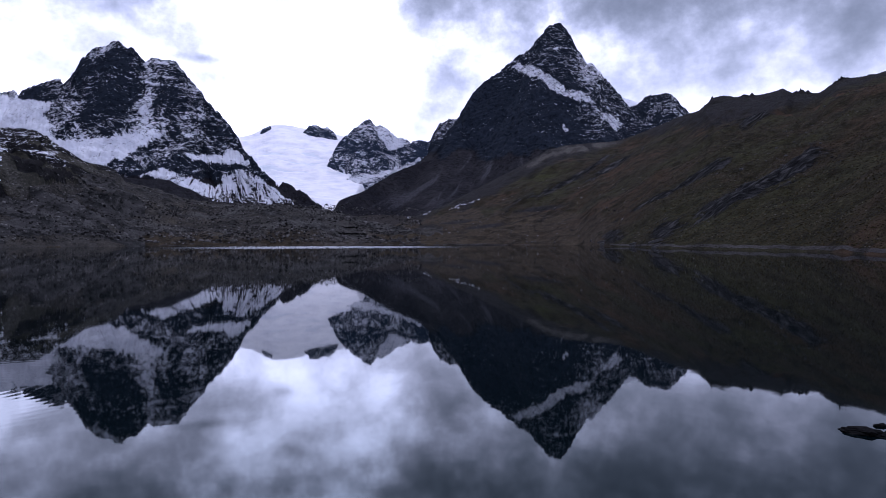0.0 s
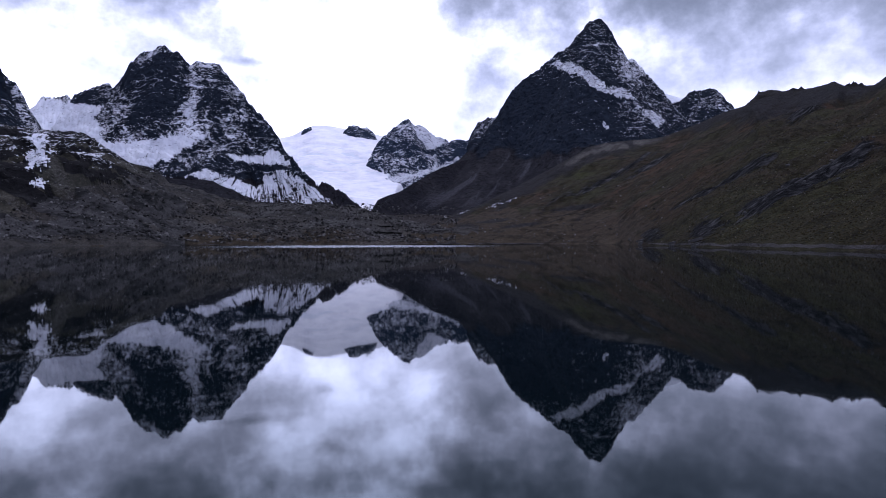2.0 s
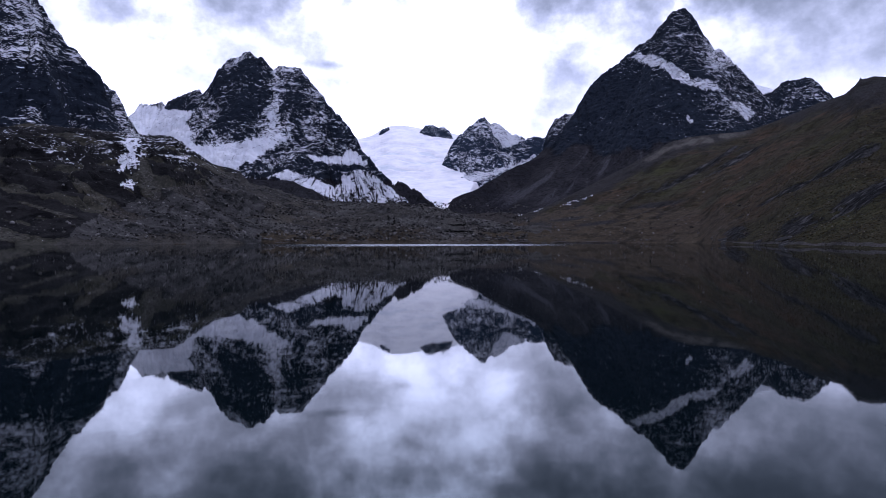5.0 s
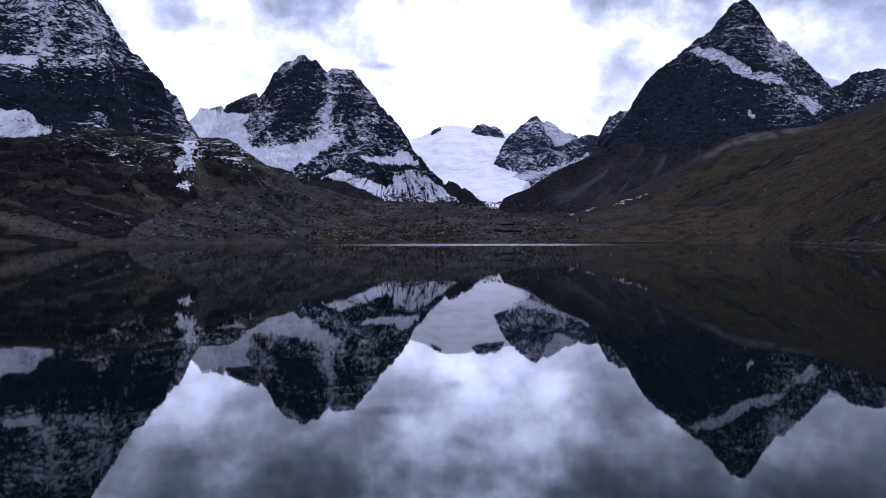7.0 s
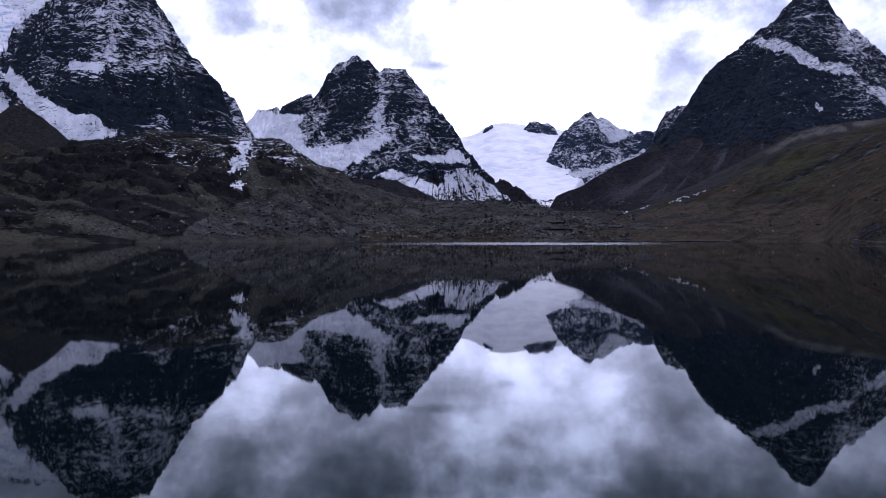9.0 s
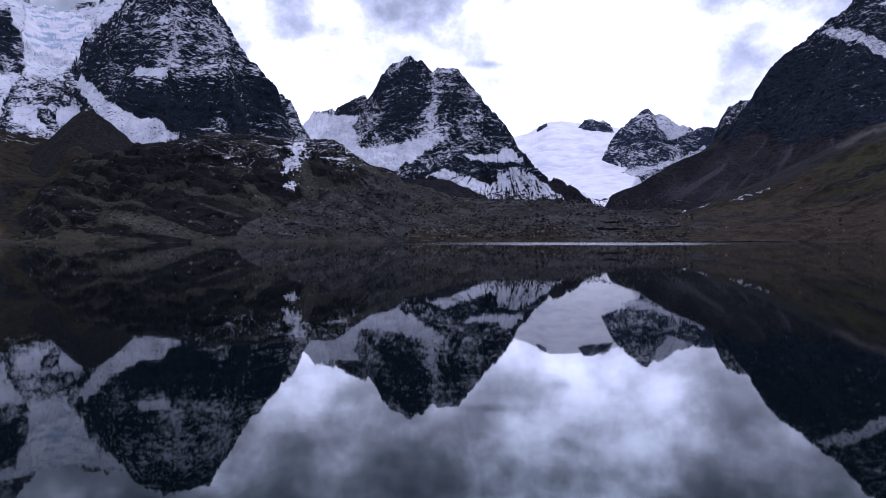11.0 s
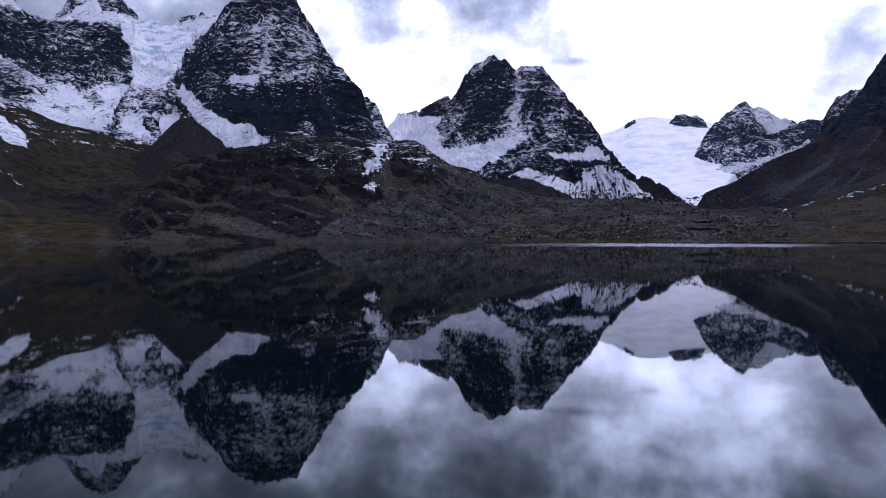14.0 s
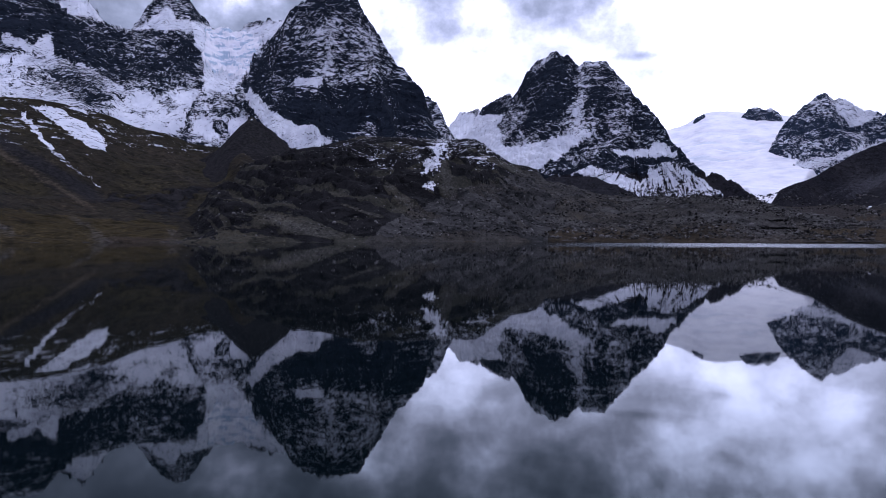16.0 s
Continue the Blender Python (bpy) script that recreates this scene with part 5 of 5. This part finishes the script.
# ---- shore, stones and the hut ----
def shore_strip(label, az0, az1, width, height):
    az = np.linspace(az0, az1, int((az1 - az0) * 14))
    a, k = np.meshgrid(az, np.linspace(-0.4, 1.0, 9), indexing="ij")
    ends = smooth(az0, az0 + 1.5, a) * smooth(az1, az1 - 1.5, a)
    w = width(a) * (0.8 + 0.3 * gnoise(a * 1.3, a * 0, a * 0 + 3)) * (0.2 + 0.8 * ends)
    r = shore_r(a) + w * k
    x, y = xy(a, r)
    z = height(a, r) + 0.08 * smooth(1.0, 0.8, k) + 0.1 * fbm(x / 3, y / 3, x * 0, 2) - 0.25 * smooth(0.9, 1.0, k)
    na, nr = a.shape
    idx = np.arange(na * nr).reshape(na, nr)
    faces = np.stack([idx[:-1, :-1], idx[1:, :-1], idx[1:, 1:], idx[:-1, 1:]], -1).reshape(-1, 4)[:, ::-1]
    me = mesh_from("shore", np.stack([x, y, z], -1).reshape(-1, 3), faces, {"snow": np.full(a.size, -1.0), "rock": np.full(a.size, 0.45)}, [MAT_GRAVEL])
    tagged(new("shore", me), label, "shore", kind="structure")


shore_strip("pale gravel strip along the waterline below the slope", 14, 41, lambda a: 3.2 + 0 * a, lambda a, r: np.maximum(right_height(a, r)[0], (r - shore_r(a)) * 0.15))
shore_strip("thin grey gravel line on the far shore", -34, 12, lambda a: 4 + 0 * a, lambda a, r: np.maximum(ground_z(a, r), -0.1) + 0.35)


def stone_mesh(seed, detail=2):
    pts, tris = rock_shape(np.random.RandomState(seed), detail)
    me = bpy.data.meshes.new("boulder")
    me.from_pydata(pts.tolist(), [], tris.tolist())
    me.materials.append(MAT_STONE)
    return me


def boulders():
    rng = np.random.RandomState(11)
    meshes = [stone_mesh(k) for k in range(8)]
    n = 150
    az = rng.uniform(-32, -4, n)
    r = shore_r(az) + 8 + rng.uniform(0, 1, n) ** 1.5 * 180
    z = moraine_height(az, r)
    x, y = xy(az, r)
    for k in range(n):
        size = 1.6 + rng.pareto(3.0) * 1.3
        ob = new("boulder", meshes[k % 8])
        ob.matrix_basis = Matrix.LocRotScale((x[k], y[k], z[k] + 0.15 * size), Euler((0, 0, rng.uniform(0, 6.28))), Vector((1, 1, 1)) * min(size, 5))
        tagged(ob, "large weathered grey boulder lying on the moraine", "boulder", "boulders on the moraine")


boulders()


def valley_stones():
    rng = np.random.RandomState(31)
    n = 4500
    az = rng.uniform(-7, 16, n)
    r = shore_r(az) + 4 + rng.uniform(0, 1, n) ** 1.3 * 300
    keep = fbm(az * 0.6, r / 50, az * 0 + 1, 3) > 0
    az, r = az[keep], r[keep]
    z = np.maximum(right_height(az, r)[0], ground_z(az, r))
    sizes = np.minimum(0.35 + rng.pareto(2.5, len(az)) * 0.5, 2.5)
    joined_stones("stone_litter", "grey and brown stones strewn over the valley mouth", az, r, z, sizes, rng, MAT_STONE)


valley_stones()


def slope_tussocks():
    rng = np.random.RandomState(5)
    n = 25000
    az = rng.uniform(13, 41, n)
    rs = shore_r(az)
    r = rs + 3 + rng.uniform(0, 1, n) ** 1.3 * 420
    z, rock, u = right_height(az, r)[:3]
    keep = (rock < 0.5) & (u > 0.01) & (rng.uniform(0, 1, n) < smooth(13, 20, az) * smooth(420, 150, r - rs))
    az, r, z = az[keep], r[keep], z[keep]
    sizes = rng.uniform(0.2, 0.6, len(az)) * (0.7 + r / 600)
    joined_stones("tussock_grass", "low dark tussocks and stones on the grassy slope", az, r, z, sizes, rng, MAT_TUSSOCK).name = "tussock_grass"


def tussock_material():
    m = bpy.data.materials.new("tussock")
    t, b = nodes_of(m)
    geo = t.nodes.new("ShaderNodeNewGeometry")
    c = ramp_node(t, geo.outputs["Random Per Island"], ((0.0, (0.016, 0.014, 0.009)), (0.35, (0.034, 0.028, 0.015)), (0.75, (0.062, 0.052, 0.025)), (0.95, (0.09, 0.078, 0.045)), (1.0, (0.18, 0.17, 0.15))))
    t.links.new(c, b.inputs["Base Color"])
    b.inputs["Roughness"].default_value = 0.95
    b.inputs["Specular IOR Level"].default_value = 0.02
    t.links.new(bump_node(t, noise_node(t, 4.0, 4, 0.7), 0.8, 0.2), b.inputs["Normal"])
    return m


MAT_TUSSOCK = tussock_material()
slope_tussocks()


def part(name, bm, material, parent, label=""):
    me = bpy.data.meshes.new(name)
    bmesh.ops.recalc_face_normals(bm, faces=bm.faces)
    bm.to_mesh(me)
    bm.free()
    me.materials.append(material)
    ob = new(name, me)
    ob.parent = parent
    if label:
        tagged(ob, label)
    return ob


def plain(name, color, rough=0.8):
    m = bpy.data.materials.new(name)
    t, b = nodes_of(m)
    n = noise_node(t, 1.5, 5, 0.6)
    c = ramp_node(t, n, ((0.3, tuple(v * 0.8 for v in color)), (0.7, color)))
    t.links.new(c, b.inputs["Base Color"])
    b.inputs["Roughness"].default_value = rough
    return m


def wet_material():
    m = bpy.data.materials.new("wet_rock")
    t, b = nodes_of(m)
    c = ramp_node(t, noise_node(t, 6, 6, 0.7), ((0.35, (0.002, 0.002, 0.002)), (0.6, (0.005, 0.005, 0.005)), (0.75, (0.012, 0.011, 0.010))))
    t.links.new(c, b.inputs["Base Color"])
    b.inputs["Roughness"].default_value = 0.85
    b.inputs["Specular IOR Level"].default_value = 0.05
    t.links.new(bump_node(t, noise_node(t, 14, 6, 0.7), 0.7, 0.03), b.inputs["Normal"])
    return m


MAT_WET = wet_material()


def pale_stones():
    """Clusters of pale stones lying in the grass of the slope."""
    rng = np.random.RandomState(17)
    az, r = [], []
    for a, d, n, wa, wd in ((27.4, 420, 26, 1.3, 18), (29.5, 480, 22, 1.6, 25), (25.5, 360, 14, 1.2, 20), (30.5, 400, 20, 1.5, 30), (22, 300, 10, 1.5, 20), (31.5, 560, 24, 1.8, 40)):
        az += list(a + wa * rng.normal(size=n))
        r += list(d + wd * rng.normal(size=n))
    az, r = np.array(az), np.array(r)
    sizes = np.minimum(0.5 + rng.pareto(2.2, len(az)) * 0.6, 2.6)
    joined_stones("stone_litter", "pale grey stones lying in the grass", az, r, right_height(az, r)[0], sizes, rng, MAT_SLAB)


def dry_wall(az0, az1, r, label):
    """A low wall of piled dark stones on the valley floor."""
    rng = np.random.RandomState(int(r))
    n = 150
    az = rng.uniform(az0, az1, n)
    d = r + rng.uniform(-0.6, 0.6, n)
    z = np.maximum(np.maximum(moraine_height(az, d), ground_z(az, d)), right_height(az, d)[0]).mean() + 0.4 + rng.uniform(0, 1, n) * 1.3
    ob = joined_stones("stone_wall", label, az, d, z, rng.uniform(0.8, 1.5, n), rng, MAT_WET)
    tagged(ob, label, "stone wall", kind="thing")


def rock_ledge(az, r, length, rows, seed):
    """Tilted beds of rock running down into the water, one slab for each bed."""
    rng = np.random.RandomState(seed)
    e = new("rock_ledge")
    x, y = r * math.sin(radians(az)), r * math.cos(radians(az))
    e.matrix_basis = pose(x, y, 0, 0, 0, -az)
    tagged(e, "tilted beds of weathered grey rock at the waterline", "rock ledge")
    for k in range(rows):
        long, thick = length * rng.uniform(0.35, 0.6), rng.uniform(0.7, 1.2)
        bm = bmesh.new()
        bmesh.ops.create_grid(bm, x_segments=12, y_segments=3, size=0.5)
        top = bm.faces[:]
        bmesh.ops.extrude_face_region(bm, geom=top)
        bm.verts.ensure_lookup_table()
        half = len(bm.verts) // 2
        for i, v in enumerate(bm.verts):
            n = noise.noise(Vector((v.co.x * 5, v.co.y * 4, seed + k * 3.7)))
            taper = 1 - 0.5 * abs(v.co.x * 2) ** 3
            v.co = Vector((v.co.x * long, v.co.y * 3.4 * taper + n * 0.5, (thick * taper if i < half else 0) + n * 0.35))
        m = Matrix.Translation((k % 4 * 0.22 * length + rng.uniform(-0.8, 0.8), k * 0.7, -0.1 + 0.32 * k)) @ Matrix.Rotation(radians(-rng.uniform(10, 16)), 4, "Y")
        bm.transform(m)
        part("slab", bm, MAT_SLAB, e)


MAT_SLAB = plain("grey_slab_rock", (0.065, 0.062, 0.060), 0.9)
pale_stones()
dry_wall(-9.4, -7.6, 590, "low dark dry-stone wall on the valley floor")
dry_wall(-9.3, -7.0, 563, "low dark dry-stone wall near the shore")
rock_ledge(14.2, 394, 14, 9, 3)
rock_ledge(18.6, 288, 12, 12, 5)
rock_ledge(16.6, 332, 8, 7, 9)

MAT_WALL = plain("whitewash", (0.75, 0.74, 0.72))
MAT_ROOF = plain("pale_sheet_roof", (0.82, 0.83, 0.86), 0.5)
MAT_DOOR = plain("dark_door", (0.05, 0.04, 0.035))


def hut():
    az, r = -3.0, 850.0
    x, y = r * math.sin(radians(az)), r * math.cos(radians(az))
    z = float(max(ground_z(np.array([az]), np.array([r]))[0], right_height(np.array([az]), np.array([r]))[0][0]))
    e = new("hut")
    e.matrix_basis = pose(x, y, z + 0.4, 0, 0, 8)
    tagged(e, "small white stone hut on the valley floor", "hut")
    w, d, h = 4.2, 3.2, 1.4
    bm = bmesh.new()
    bmesh.ops.create_cube(bm, size=1, matrix=Matrix.Translation((0, 0, h / 2 - 1.5)) @ Matrix.Diagonal((w, d, h + 3, 1)))
    part("wall", bm, MAT_WALL, e)
    bm = bmesh.new()
    for s in (-1, 1):
        a = [bm.verts.new(p) for p in ((-w / 2 - 0.3, s * (d / 2 + 0.3), h - 0.1), (w / 2 + 0.3, s * (d / 2 + 0.3), h - 0.1), (w / 2 + 0.3, 0, h + 1.1), (-w / 2 - 0.3, 0, h + 1.1))]
        b = [bm.verts.new(v.co + Vector((0, 0, 0.12))) for v in a]
        bm.faces.new(a)
        bm.faces.new(b)
        for k in range(4):
            bm.faces.new((a[k], a[(k + 1) % 4], b[(k + 1) % 4], b[k]))
    part("roof", bm, MAT_ROOF, e, "pale sheet-metal roof")
    bm = bmesh.new()
    bmesh.ops.create_cube(bm, size=1, matrix=Matrix.Translation((0.6, -d / 2 - 0.02, 0.85)) @ Matrix.Diagonal((0.9, 0.08, 1.7, 1)))
    part("door", bm, MAT_DOOR, e, "dark wooden door")


hut()


def water_rock(x, y, sx, sy, sz, turn, seed, label):
    rng = np.random.RandomState(seed)
    bm = bmesh.new()
    bmesh.ops.create_icosphere(bm, subdivisions=4, radius=0.5)
    for v in bm.verts:
        n = noise.noise(v.co * 3 + Vector((seed * 3.1, 0, 0))) * 0.3 + noise.noise(v.co * 8 + Vector((seed, 5, 0))) * 0.16 + noise.noise(v.co * 20) * 0.06
        v.co *= 1 + n
    me = bpy.data.meshes.new("rock")
    bm.to_mesh(me)
    bm.free()
    me.materials.append(MAT_WET)
    ob = new("rock", me)
    ob.matrix_basis = Matrix.LocRotScale((x, y, 0), Euler((0, 0, radians(turn))), Vector((sx, sy, sz)))
    tagged(ob, label, "rock", "rocks in the shallows")


water_rock(6.55, 9.93, 0.62, 0.36, 0.16, -25, 2, "low dark wet rock just breaking the water")
water_rock(7.0, 9.75, 0.7, 0.4, 0.14, 10, 5, "low dark wet rock just breaking the water")
water_rock(7.06, 10.27, 0.2, 0.12, 0.09, 0, 7, "small dark stone standing in the water")
